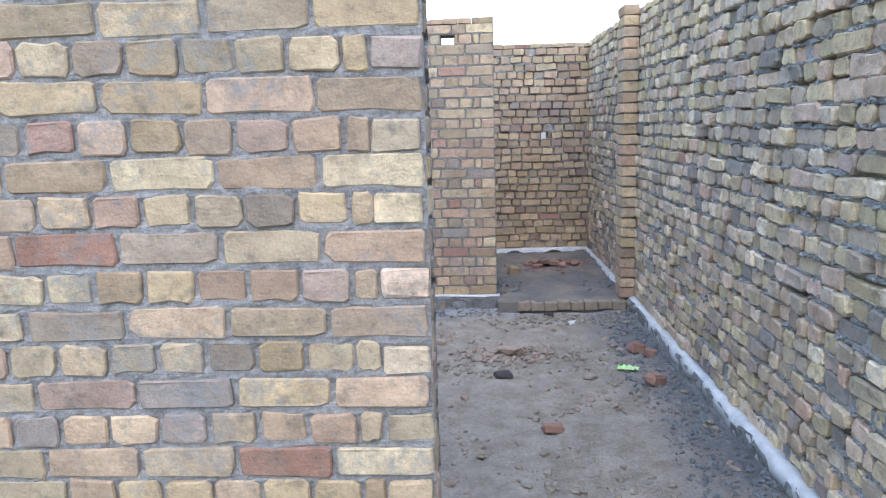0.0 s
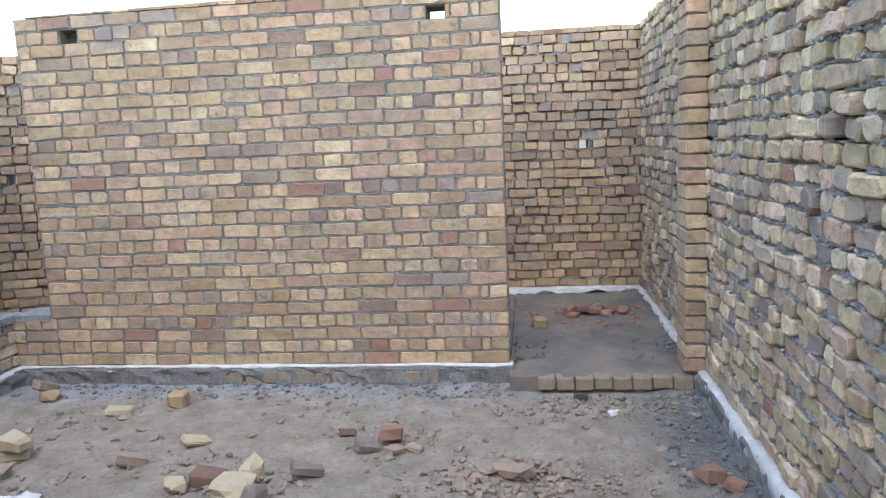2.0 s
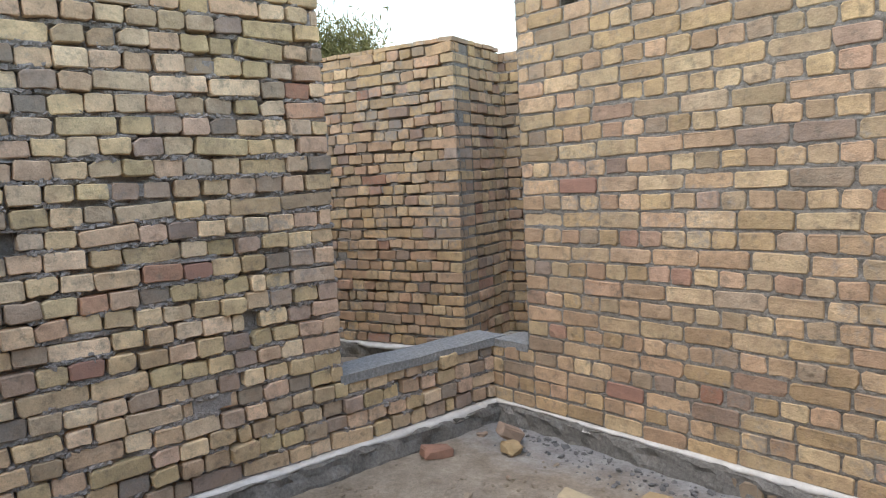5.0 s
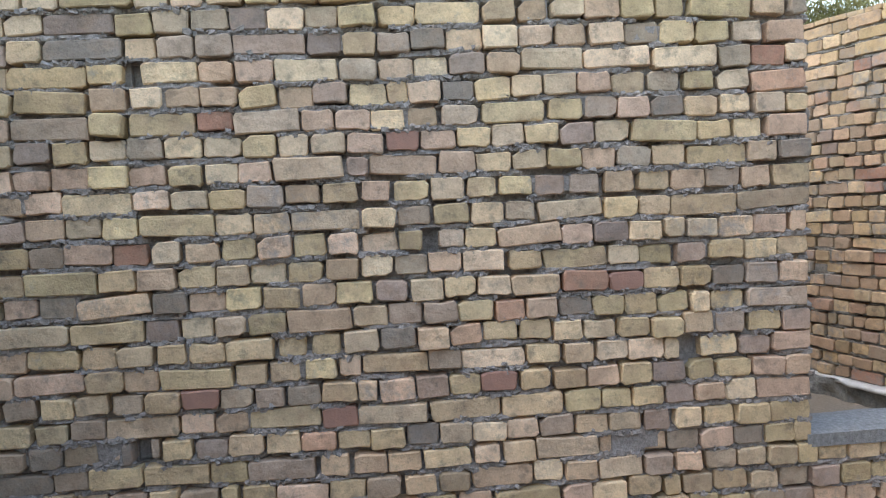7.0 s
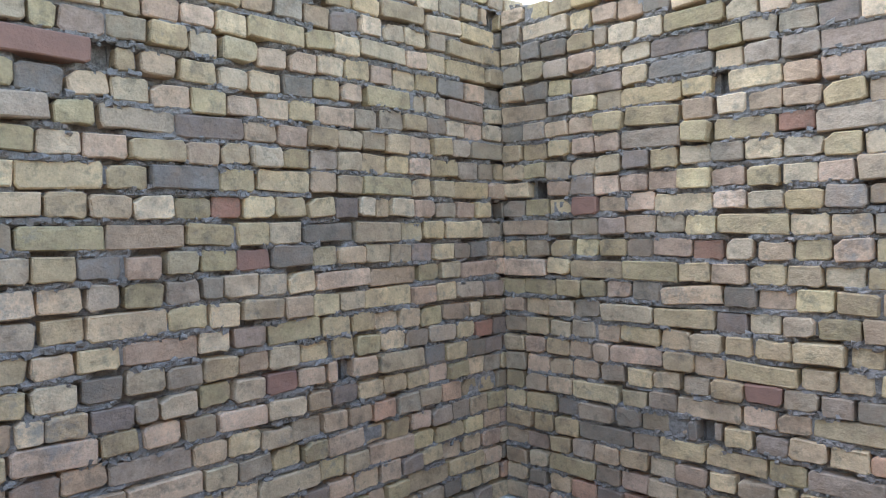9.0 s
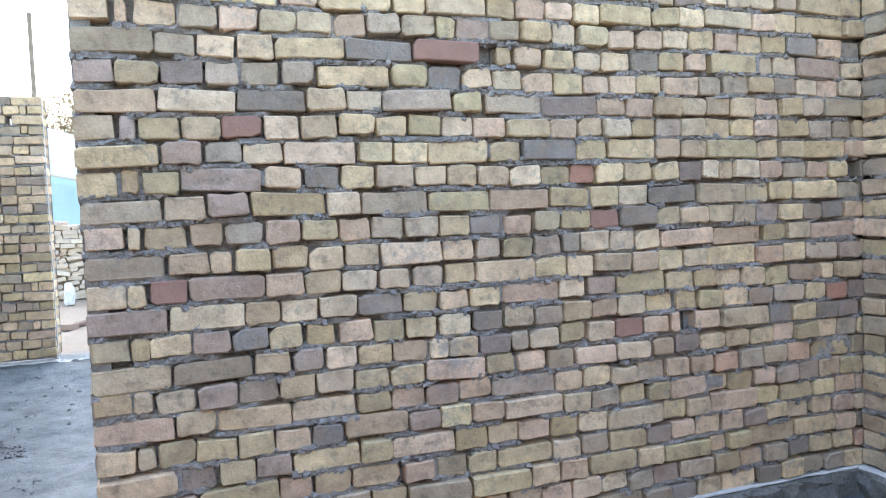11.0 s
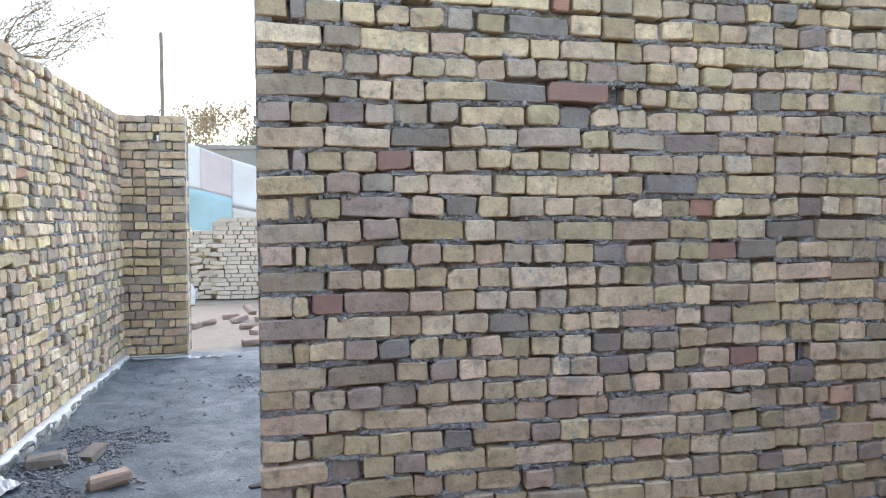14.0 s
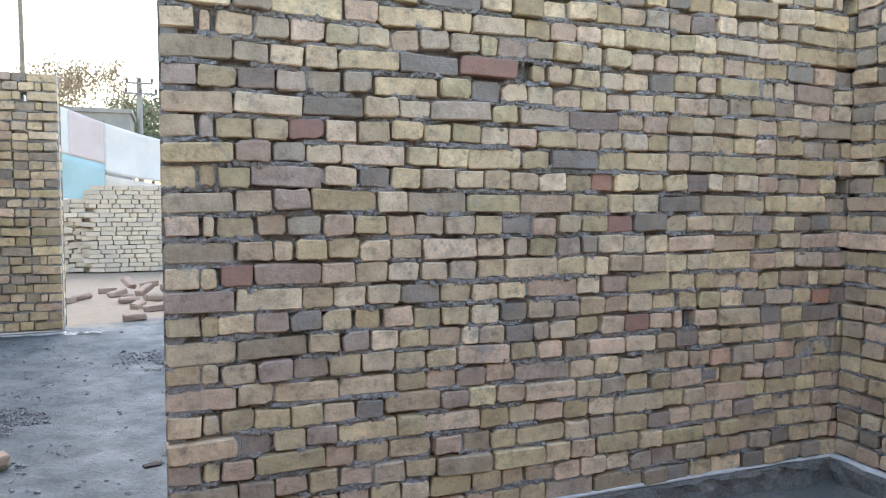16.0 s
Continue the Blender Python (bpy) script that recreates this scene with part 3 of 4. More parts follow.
wall("wall_west", (XW, 0.0), (0, 1), YN, ROUGH, "rough", BRICK_ROUGH, MORTAR_GREY, (1.5, 1.9), 12,
     holes=((0.16, 0.22, 16, 0.12), (0.97, 1.01, 20, 0.08), (2.78, 2.85, 8, 0.06), (1.9, 1.95, 13, 0.07), (0.9, 0.95, 5, 0.07), (0.0, 0.3, 26, 0.3)), low=(Y_EDGE, 4),
     reds=((2.58, 11), (1.9, 17), (2.13, 7), (1.09, 7), (1.52, 6), (0.45, 15)))
wall("wall_south", (X_JAMB, 0.0), (-1, 0), X_JAMB - XW + 0.2, ROUGH, "rough", BRICK_ROUGH, MORTAR_GREY, (0.4, 1.1), 13, free=True, back="fair", count=200,
     holes=((0.24, 0.33, 24, 0.3), (2.93, 3.0, 15, 0.12), (2.08, 2.13, 8, 0.07), (1.28, 1.33, 20, 0.06), (2.92, 2.99, 25, 0.15)),
     reds=((0.31, 11), (1.7, 13), (1.15, 20), (1.9, 8), (0.48, 17)))
wall("wall_east", (XE, 6.5), (0, -1), 6.5 - Y_GATE, ROUGH, "wild", BRICK_EAST, MORTAR_EAST, (4.2, 5.0), 14,
     holes=((4.08, 4.16, 16, 0.12), (3.0, 3.05, 14, 0.07)), rise=(0.075, -0.02))
wall("wall_far_north", (-3.3, 6.5), (1, 0), 3.5, FAIR, "rough", BRICK_FAIR, MORTAR_GREY, (2.4, 3.0), 15, holes=((2.77, 2.84, 15, 0.3),), rise=(0.05, 0.05))
wall("wall_gate", (0.2, Y_GATE), (-1, 0), 0.764, FAIR, "rough", BRICK_ROUGH, MORTAR_GREY, (0.2, 0.4), 16, free=True, flip=True, back="fair", count=200,
     holes=((0.24, 0.28, 24, 0.3),))
# unseen wall, added to keep light out of the room behind the doorway
wall("wall_north_room_west", (-2.3, 4.5), (0, 1), 2.0, FAIR, "rough", BRICK_FAIR, MORTAR_GREY, (0.5, 1.0), 22, back="", count=20)
# the next room, set askew beyond the corner opening
ang = radians(18)
ca, sa = math.cos(ang), math.sin(ang)
P0 = (-5.40, 4.93)
P1 = (P0[0] - 0.72 * sa, P0[1] + 0.72 * ca)
wall("wall_side_room_1", (P0[0] - 2.4 * ca, P0[1] - 2.4 * sa), (ca, sa), 2.4, FAIR, "rough", BRICK_FAIR, MORTAR_FAIR, (1.8, 2.2), 17, free=True, flip=True, rise=(0.035, 0.035))
wall("wall_side_room_2", (P0[0] - 0.226 * sa, P0[1] + 0.226 * ca), (-sa, ca), 0.50, FAIR, "rough", BRICK_FAIR, MORTAR_FAIR, (0.2, 0.4), 18, rise=(0.035, 0.035))
wall("wall_side_room_3", (P1[0] - 0.2 * ca, P1[1] - 0.2 * sa), (ca, sa), 2.2, FAIR, "rough", BRICK_FAIR, MORTAR_GREY, (0.1, 0.6), 19, holes=((0.40, 0.46, 14, 0.3),))
# added south wall, never in view; it only dims the side room
wall("wall_side_room_4", (XW - THICK - 0.01, 3.10), (-1, 0), 3.3, FAIR, "rough", BRICK_FAIR, MORTAR_GREY, (0.1, 0.3), 20, count=20)

# a narrow pier on the east wall beside the north doorway
pier = new("wall_pier", core_mesh("wall_pier", 0.118, (), (0, 0), MORTAR_FAIR, 28, (0, 0), 0.0, 0.012, 21))
pier.matrix_world = axes((-0.12, 4.09), (1, 0))
tagged(pier, "narrow brick pier built against the long wall", kind="structure")
r = random.Random(5)
for c in range(28):
    put_part("brick", brick_mesh("fair", "through", r.randrange(10), BRICK_FAIR), pier,
             pose(0.062 + r.gauss(0, 0.002), 0.113, DPC + COURSE * (c + 0.5), r.gauss(0, 0.4), r.gauss(0, 0.6), r.gauss(0, 0.8)) @ Matrix.Diagonal((1.13, 1.02, 1.0, 1)))

# ---- footings, plastic damp course, caps ----
WHITE = "creased white plastic damp course between footing and bricks"


def foot(name, origin, u, length, out, seed, wide, drop, start=0.0, zt=0.10, vary=1.0):
    p = plinth("baseboard_" + name, length, PLINTH, out, seed, start, zt)
    p.matrix_world = axes(origin, u)
    s = strip("trim_" + name, length, PLASTIC, wide, drop, seed, -0.004, zt, WHITE, start=start, vary=vary)
    s.matrix_world = axes(origin, u)


foot("north", (XW, YN), (1, 0), X_DOOR - XW + 0.02, 0.035, 31, 0.022, 0.014)
foot("west", (XW, 0.0), (0, 1), YN, 0.05, 32, 0.034, 0.03)
foot("south", (X_JAMB, 0.0), (-1, 0), X_JAMB - XW, 0.03, 33, 0.006, 0.004, start=0.0)
foot("east", (XE, 6.5), (0, -1), 6.5 - Y_GATE, 0.05, 34, 0.046, 0.07, vary=0.35)
foot("far_north", (-3.3, 6.5), (1, 0), 3.3, 0.03, 35, 0.09, 0.05)
foot("gate", (0.0, Y_GATE), (-1, 0), 0.58, 0.02, 36, 0.02, 0.02, zt=0.07)
foot("side_room", (P0[0] - 2.4 * ca, P0[1] - 2.4 * sa), (ca, sa), 2.4, 0.03, 37, 0.05, 0.03)


def slab(name, x0, x1, y0, y1, z0, z1, mat, label, step=0.05, rough=0.006, seed=0):
    """A cast slab with an uneven, round-edged top."""
    nx, ny = max(3, int((x1 - x0) / step)), max(3, int((y1 - y0) / step))
    verts, faces = [], []
    for j in range(ny + 1):
        for i in range(nx + 1):
            x, y = x0 + (x1 - x0) * i / nx, y0 + (y1 - y0) * j / ny
            edge = i in (0, nx) or j in (0, ny)
            verts.append((x + 0.006 * noise.noise((y * 9, seed, 1)), y + 0.006 * noise.noise((x * 9, seed, 2)),
                          z1 + rough * noise.noise((x * 6, y * 6, seed)) * 1.6 - (0.007 if edge else 0)))
    n = nx + 1
    faces += [(j * n + i, j * n + i + 1, (j + 1) * n + i + 1, (j + 1) * n + i) for j in range(ny) for i in range(nx)]
    ring = [i for i in range(n)] + [j * n + nx for j in range(1, ny + 1)] + [ny * n + i for i in range(nx - 1, -1, -1)] + [j * n for j in range(ny - 1, 0, -1)]
    base = len(verts)
    verts += [(verts[k][0], verts[k][1], z0) for k in ring]
    m = len(ring)
    faces += [(ring[k], base + k, base + (k + 1) % m, ring[(k + 1) % m]) for k in range(m)]
    return tagged(new(name, mesh_from(name, verts, faces, mat)), label, kind="structure")


r = random.Random(8)
footing = bpy.data.objects["baseboard_north"]
u = 1.35
while u < 2.75:
    w = 0.117 * r.uniform(0.95, 1.05)
    put_part("brick", brick_mesh("rough", "header", r.randrange(14), FOOT_BRICK), footing, pose(u + w / 2, 0.017 + r.gauss(0, 0.003), 0.028 + r.gauss(0, 0.003), r.gauss(0, 2), r.gauss(0, 2), r.gauss(0, 2)))
    u += w
SILL = DPC + COURSE * 4
slab("trim_sill_west", XW - THICK, XW + 0.004, Y_EDGE - 0.02, YN + 0.1, SILL - 0.02, SILL + 0.032, SILL_CEMENT, "smooth grey cement cap on the low wall", 0.05, 0.004, 1)
slab("trim_sill_north", XW + 0.008, X_POST - 0.004, YN - 0.004, YN + THICK, SILL - 0.02, SILL + 0.03, SILL_CEMENT, "smooth grey cement cap at the wall corner", 0.05, 0.003, 2)
slab("floor_north_room_2", -3.2, X_DOOR - 0.004, 4.5, 6.48, -0.08, 0.083, MUD, "muddy raised floor behind the brick wall", 0.08, 0.014, 4)
step = slab("floor_north_room_1", X_DOOR, -0.02, 4.075, 6.48, -0.08, 0.085, MUD, "muddy raised floor behind the doorway", 0.06, 0.014, 3)
r = random.Random(9)
u = X_DOOR + 0.16
while u < -0.03:
    w = 0.112 * r.uniform(0.94, 1.05)
    m = pose(u + w / 2, 4.035 + 0.054 + r.gauss(0, 0.003), 0.046 + r.gauss(0, 0.002), 0, r.gauss(0, 1), r.gauss(0, 1.5))
    put_part("brick", brick_mesh("rough", "header", r.randrange(14), FOOT_BRICK), step, m @ Matrix.Diagonal((w / 0.112, 1, 1, 1)))
    u += w


# ---- loose things in the rooms ----
def lump(name, size, mat, seed, rough=0.28, cuts=2):
    """An uneven clod."""
    bm = bmesh.new()
    bmesh.ops.create_icosphere(bm, subdivisions=cuts, radius=0.5)
    for v in bm.verts:
        p = v.co * 2.3
        k = 1 + rough * 2 * noise.noise((p.x + seed, p.y, p.z)) + rough * noise.noise((p.x * 2.4, p.y * 2.4 + seed, p.z * 2.4))
        v.co = Vector((v.co.x * size[0] * k, v.co.y * size[1] * k, max(v.co.z * size[2] * k, -0.3 * size[2])))
    me = bpy.data.meshes.new(name)
    bm.normal_update()
    bm.to_mesh(me)
    bm.free()
    me.materials.append(mat)
    return me


def one_tone(name, c1, c2):
    return plain(name, c1, c2, 0.93, 18, 120, 0.7)


RED = one_tone("red_fired_clay", (0.36, 0.21, 0.155), (0.27, 0.16, 0.12))
BROWN = one_tone("brown_fired_clay", (0.24, 0.15, 0.11), (0.17, 0.115, 0.09))
BUFF = one_tone("buff_fired_clay", (0.55, 0.46, 0.31), (0.43, 0.36, 0.245))
OCHRE = one_tone("ochre_fired_clay", (0.44, 0.33, 0.19), (0.34, 0.26, 0.155))
PINK = one_tone("pink_fired_clay", (0.40, 0.30, 0.235), (0.30, 0.23, 0.18))
DULL = one_tone("dusty_grey_clay", (0.27, 0.235, 0.195), (0.19, 0.165, 0.14))
DARK = one_tone("dark_overburnt_clay", (0.09, 0.075, 0.07), (0.05, 0.045, 0.045))

lr = random.Random(3)


def loose_brick(x, y, size, mat, label, turn=0.0, tilt=0.0, z=0.0, name="loose_brick", category="brick", group=""):
    """A whole or broken brick that lies on the ground, pressed a little into the dust."""
    v, f = chamfered(size, 0.011 if min(size) > 0.05 else 0.006, 0.006, lr, 0.25)
    ob = new(name, mesh_from(name, v, f, mat))
    low = size[2] / 2 + abs(math.sin(radians(tilt))) * size[0] * 0.35
    ob.matrix_world = pose(x, y, ground_height(x, y) + low - 0.005 + z, lr.uniform(-4, 4), tilt, turn)
    return tagged(ob, label, category, group)


def clod(x, y, size, mat, label, turn=0.0, category="clod", name="earth_clod", z=0.0):
    ob = new(name, lump(name, size, mat, lr.uniform(0, 50)))
    ob.matrix_world = pose(x, y, ground_height(x, y) + 0.22 * size[2] + z, 0, 0, turn)
    return tagged(ob, label, category)


loose_brick(-1.70, 3.33, (0.115, 0.07, 0.075), RED, "reddish brown broken brick on the mud floor", 8, z=0.02)
loose_brick(-1.80, 3.25, (0.13, 0.10, 0.055), DULL, "dusty grey half brick lying flat on mud", 24, 4)
loose_brick(-1.66, 3.20, (0.09, 0.07, 0.035), PINK, "crumbled pink brick chips on the floor", 50, 10)
loose_brick(-1.57, 3.24, (0.08, 0.05, 0.03), PINK, "flat pink brick chip in the dust", -20, 14)
loose_brick(-3.08, 3.82, (0.11, 0.10, 0.10), OCHRE, "ochre half brick standing on the mud floor", 6)
loose_brick(-4.08, 4.02, (0.13, 0.09, 0.07), PINK, "pale pink half brick leaning in the corner", 62, 28, 0.01)
loose_brick(-3.97, 3.93, (0.11, 0.09, 0.06), OCHRE, "small ochre half brick on the floor", -15, -12)
loose_brick(-4.24, 3.66, (0.15, 0.09, 0.05), RED, "red brick shard beside the low wall", 70, 8)
loose_brick(-3.62, 3.10, (0.19, 0.11, 0.07), BUFF, "pale buff brick in a small stack", 20)
loose_brick(-3.56, 3.08, (0.14, 0.11, 0.07), BUFF, "pale buff half brick on another brick", -12, 6, 0.07)
loose_brick(-3.74, 3.02, (0.17, 0.11, 0.07), PINK, "dusty pink brick in a small stack", 48, -8)
loose_brick(-3.55, 2.88, (0.16, 0.10, 0.06), PINK, "pink broken brick lying in the dust", 10, 6)
loose_brick(-3.72, 3.24, (0.12, 0.08, 0.06), BUFF, "pale buff brick end on the mud", 75, 12)
loose_brick(-2.95, 3.07, (0.14, 0.09, 0.05), PINK, "pink brick shard tipped on its edge", 30, 16)
loose_brick(-2.72, 3.30, (0.14, 0.10, 0.035), BUFF, "thin buff brick slab in the dust", 40, 14)
loose_brick(-3.38, 3.70, (0.14, 0.08, 0.04), BUFF, "flat buff brick shard by the wall", 12, 8)
loose_brick(-2.44, 2.86, (0.17, 0.10, 0.075), BROWN, "brown half brick among crumbled mortar", 6, 5)
loose_brick(-2.58, 2.80, (0.09, 0.08, 0.06), BUFF, "small buff brick end in the dust", 35, 10)
loose_brick(-2.02, 2.95, (0.15, 0.06, 0.05), DULL, "narrow grey brick shard on the mud", 28, 18)
loose_brick(-2.17, 2.70, (0.10, 0.07, 0.07), DULL, "grey brick end standing in the dust", 65, 20)
loose_brick(-1.95, 3.42, (0.09, 0.05, 0.03), BROWN, "thin brown brick flake on mud", 16, 10)
loose_brick(-1.147, 2.54, (0.11, 0.08, 0.03), DARK, "dark flat brick flake on the mud", 14, 6)
loose_brick(-0.25, 2.90, (0.11, 0.09, 0.07), RED, "bright red half brick in the gravel", 20, 12)
loose_brick(-0.17, 2.84, (0.08, 0.07, 0.05), RED, "small red brick end in the gravel", -30, 18)
loose_brick(-0.27, 2.34, (0.12, 0.09, 0.06), RED, "red brick shard beside the long wall", 40, 14)
loose_brick(-0.93, 1.72, (0.10, 0.07, 0.04), RED, "small red brick shard on mud", 15, 8)
loose_brick(-0.722, 3.91, (0.075, 0.05, 0.035), DARK, "black burnt brick lump by the step", 5, 6)
loose_brick(-0.55, 3.71, (0.07, 0.05, 0.03), PLASTIC, "small white plaster chip on the floor", 20, 0, category="chip", name="plaster_chip")
loose_brick(-0.93, 5.17, (0.10, 0.08, 0.09), OCHRE, "ochre half brick on the raised floor", 15, 6, 0.10)
for i in range(16):
    a, d = lr.uniform(0, 6.28), lr.random() ** 0.6
    loose_brick(-0.50 + 0.33 * d * math.cos(a), 5.56 + 0.16 * d * math.sin(a), (lr.uniform(0.06, 0.15), lr.uniform(0.05, 0.10), lr.uniform(0.03, 0.06)),
                lr.choice((RED, RED, PINK, BROWN)), "broken red brick in a heap of rubble", lr.uniform(0, 180), lr.uniform(-14, 14), 0.10 + 0.03 * (1 - d), group="rubble on the raised floor")
clod(-2.30, 2.78, (0.22, 0.20, 0.12), BUFF, "crumbled yellowish clod of earth and mortar")
clod(-2.27, 2.90, (0.12, 0.10, 0.14), BUFF, "upright yellow clod of broken brick")
clod(-1.08, 2.98, (0.15, 0.12, 0.11), PINK, "reddish crumbled clod on the mud floor")
clod(-1.18, 3.06, (0.22, 0.14, 0.06), EARTH, "low heap of brown earth crumbs", 30)
clod(-0.86, 3.02, (0.15, 0.12, 0.07), EARTH, "brown clod of dried mud", 60)
clod(-1.30, 2.88, (0.10, 0.09, 0.06), EARTH, "small brown clod of dried mud", 10)
clod(-0.62, 2.50, (0.10, 0.08, 0.05), EARTH, "small clod of dried mud near the gravel", 40)


def wrapper(x, y, w, h, mat, name, label, turn, seed, category, rise=0.02, z=0.0):
    """A crumpled flat piece of foil or sheet."""
    n, m = 14, 9
    verts = [((i / n - 0.5) * w, (j / m - 0.5) * h * (1 + 0.25 * noise.noise((i * 0.4, seed, 1))), rise * (0.6 + noise.noise((i * 0.45, j * 0.5, seed)) + 0.5 * noise.noise((i, j, seed)))) for j in range(m + 1) for i in range(n + 1)]
    faces = [(j * (n + 1) + i, j * (n + 1) + i + 1, (j + 1) * (n + 1) + i + 1, (j + 1) * (n + 1) + i) for j in range(m) for i in range(n)]
    ob = new(name, mesh_from(name, verts, faces, mat))
    ob.matrix_world = pose(x, y, ground_height(x, y) + 0.004 + z, 0, 0, turn)
    ob.modifiers.new("thickness", "SOLIDIFY").thickness = 0.0015
    return tagged(ob, label, category)


LIME = plain("lime_green_foil", (0.42, 0.72, 0.22), (0.62, 0.80, 0.45), 0.35, 30, 40, 0.3)
DUSTY_SHEET = plain("dusty_clear_plastic", (0.46, 0.47, 0.48), (0.62, 0.62, 0.62), 0.5, 14, 60, 0.6)
wrapper(-0.356, 2.62, 0.13, 0.06, LIME, "wrapper", "crumpled lime green snack wrapper on the floor", -24, 1, "litter")
wrapper(-3.30, 2.66, 0.26, 0.15, PLASTIC, "plastic_sheet", "creased white plastic sheet scrap on mud", 12, 2, "plastic sheet")
wrapper(-0.07, -1.40, 0.22, 0.20, PLASTIC, "plastic_sheet", "crumpled white plastic strip end by the wall", 60, 3, "plastic sheet", 0.04)
wrapper(-0.62, 6.36, 0.95, 0.13, DUSTY_SHEET, "plastic_sheet", "dusty grey plastic sheet along the wall foot", 4, 4, "plastic sheet", 0.05, 0.09)
wrapper(-3.74, 4.23, 0.05, 0.03, PLASTIC, "plastic_scrap", "tiny white plastic scrap on the footing", 20, 5, "litter", 0.012, 0.075)


def crumbs(name, count, mat, label, spot, lo, hi, seed, squash=0.6):
    """Loose grit: many small chips in one mesh."""
    r = random.Random(seed)
    kinds = [chamfered((1, 1, 1), 0.2, 0.16, r, 0.3) for _ in range(8)]
    verts, faces, base = [], [], 0
    for _ in range(count):
        x, y, lift = spot(r)
        s = lo + (hi - lo) * r.random() ** 3
        v, f = kinds[r.randrange(8)]
        m = pose(x, y, ground_height(x, y) + lift + 0.22 * s, r.uniform(-25, 25), r.uniform(-25, 25), r.uniform(0, 360)) @ Matrix.Diagonal((s * r.uniform(0.8, 1.5), s, s * squash, 1))
        a = np.array(m)
        verts.append(np.array(v) @ a[:3, :3].T + a[:3, 3])
        faces += [tuple(i + base for i in q) for q in f]
        base += len(v)
    return tagged(new(name, mesh_from(name, np.concatenate(verts), faces, mat)), label, "rubble", kind="stuff")


def patchy(x0, x1, y0, y1, seed, bar=0.0):
    def spot(r):
        for _ in range(60):
            x, y = r.uniform(x0, x1), r.uniform(y0, y1)
            if noise.noise((x * 1.6, y * 1.6, seed)) + 0.5 * noise.noise((x * 4, y * 4, seed)) > bar:
                break
        return x, y, 0.0
    return spot


def mound(cx, cy, rx, ry, height):
    def spot(r):
        a, d = r.uniform(0, 6.283), r.random() ** 0.65
        return cx + rx * d * math.cos(a), cy + ry * d * math.sin(a), height * (1 - d) * r.random()
    return spot


def spill(cx, cy, rx, ry, height):
    """Grit thrown down by the shovel: thick in the middle, ragged at the rim."""
    def spot(r):
        x = y = k = 0.0
        for _ in range(40):
            x, y = r.gauss(0, 0.5), r.gauss(0, 0.5)
            k = noise.noise((x * 2.4 + cx, y * 2.4, 3.3)) + 0.35 - 0.3 * (x * x + y * y)
            if k > 0:
                break
        return min(cx + rx * x, -0.05), cy + ry * y, height * max(0.0, min(1.0, k)) * r.random()
    return spot


crumbs("earth_crumbs", 2600, EARTH, "scattered brown crumbs of dried mud", patchy(-4.3, -0.1, 0.3, 4.0, 2, 0.02), 0.006, 0.036, 41)
crumbs("brick_crumbs", 450, PINK, "scattered pinkish brick chips on the mud", patchy(-4.3, -0.1, 0.8, 4.0, 5, 0.1), 0.006, 0.045, 42)
crumbs("brick_crumbs", 260, PINK, "reddish brick chips in a low heap", mound(-1.05, 2.97, 0.42, 0.22, 0.03), 0.006, 0.04, 43)
crumbs("earth_crumbs", 360, EARTH, "brown crumbs in a low heap", mound(-1.05, 2.85, 0.6, 0.3, 0.02), 0.005, 0.032, 44)
crumbs("mortar_crumbs", 260, EARTH, "yellow mortar crumbs round a broken brick", mound(-2.3, 2.8, 0.36, 0.22, 0.04), 0.006, 0.04, 45)
crumbs("cement_crumbs", 2600, MORTAR_CRUMB, "dark grey cement crumbs along the wall foot", lambda r: (-0.08 - 0.32 * r.random() ** 1.7, r.uniform(0.2, 4.0), 0.0), 0.005, 0.026, 46)
crumbs("cement_crumbs", 500, MORTAR_CRUMB, "grey cement crumbs under the brick wall", lambda r: (r.uniform(-4.2, -1.1), 4.2 - 0.25 * r.random() ** 1.5, 0.0), 0.006, 0.03, 47)
crumbs("cement_crumbs", 3200, MORTAR_CRUMB, "dark grey mortar spill by the long wall", spill(-0.40, -1.95, 0.40, 0.75, 0.03), 0.004, 0.022, 48)
crumbs("cement_crumbs", 450, MORTAR_CRUMB, "dark grey mortar spill on the yard", spill(-1.38, -3.5, 0.35, 0.35, 0.03), 0.004, 0.022, 49)
crumbs("cement_crumbs", 260, MORTAR_CRUMB, "scattered cement grit on the yard floor", patchy(-1.9, -0.1, -4.6, -0.6, 7, -0.1), 0.005, 0.025, 50)
crumbs("brick_crumbs", 240, RED, "red brick crumbs on the raised floor", lambda r: (r.uniform(-1.0, -0.1), 5.55 + r.gauss(0, 0.18), 0.10), 0.008, 0.05, 51)

crumbs("cement_crumbs", 900, MORTAR_CRUMB, "dark grey mortar crumbs along the raised floor", lambda r: (r.choice((-1.10 + 0.22 * r.random() ** 2, -0.06 - 0.30 * r.random() ** 2)), r.uniform(4.35, 6.35), 0.095), 0.005, 0.028, 52)
crumbs("earth_crumbs", 260, EARTH, "brown crumbs below the doorway step", lambda r: (r.uniform(-1.0, -0.2), 3.98 - 0.3 * r.random() ** 1.6, 0.0), 0.006, 0.04, 53)

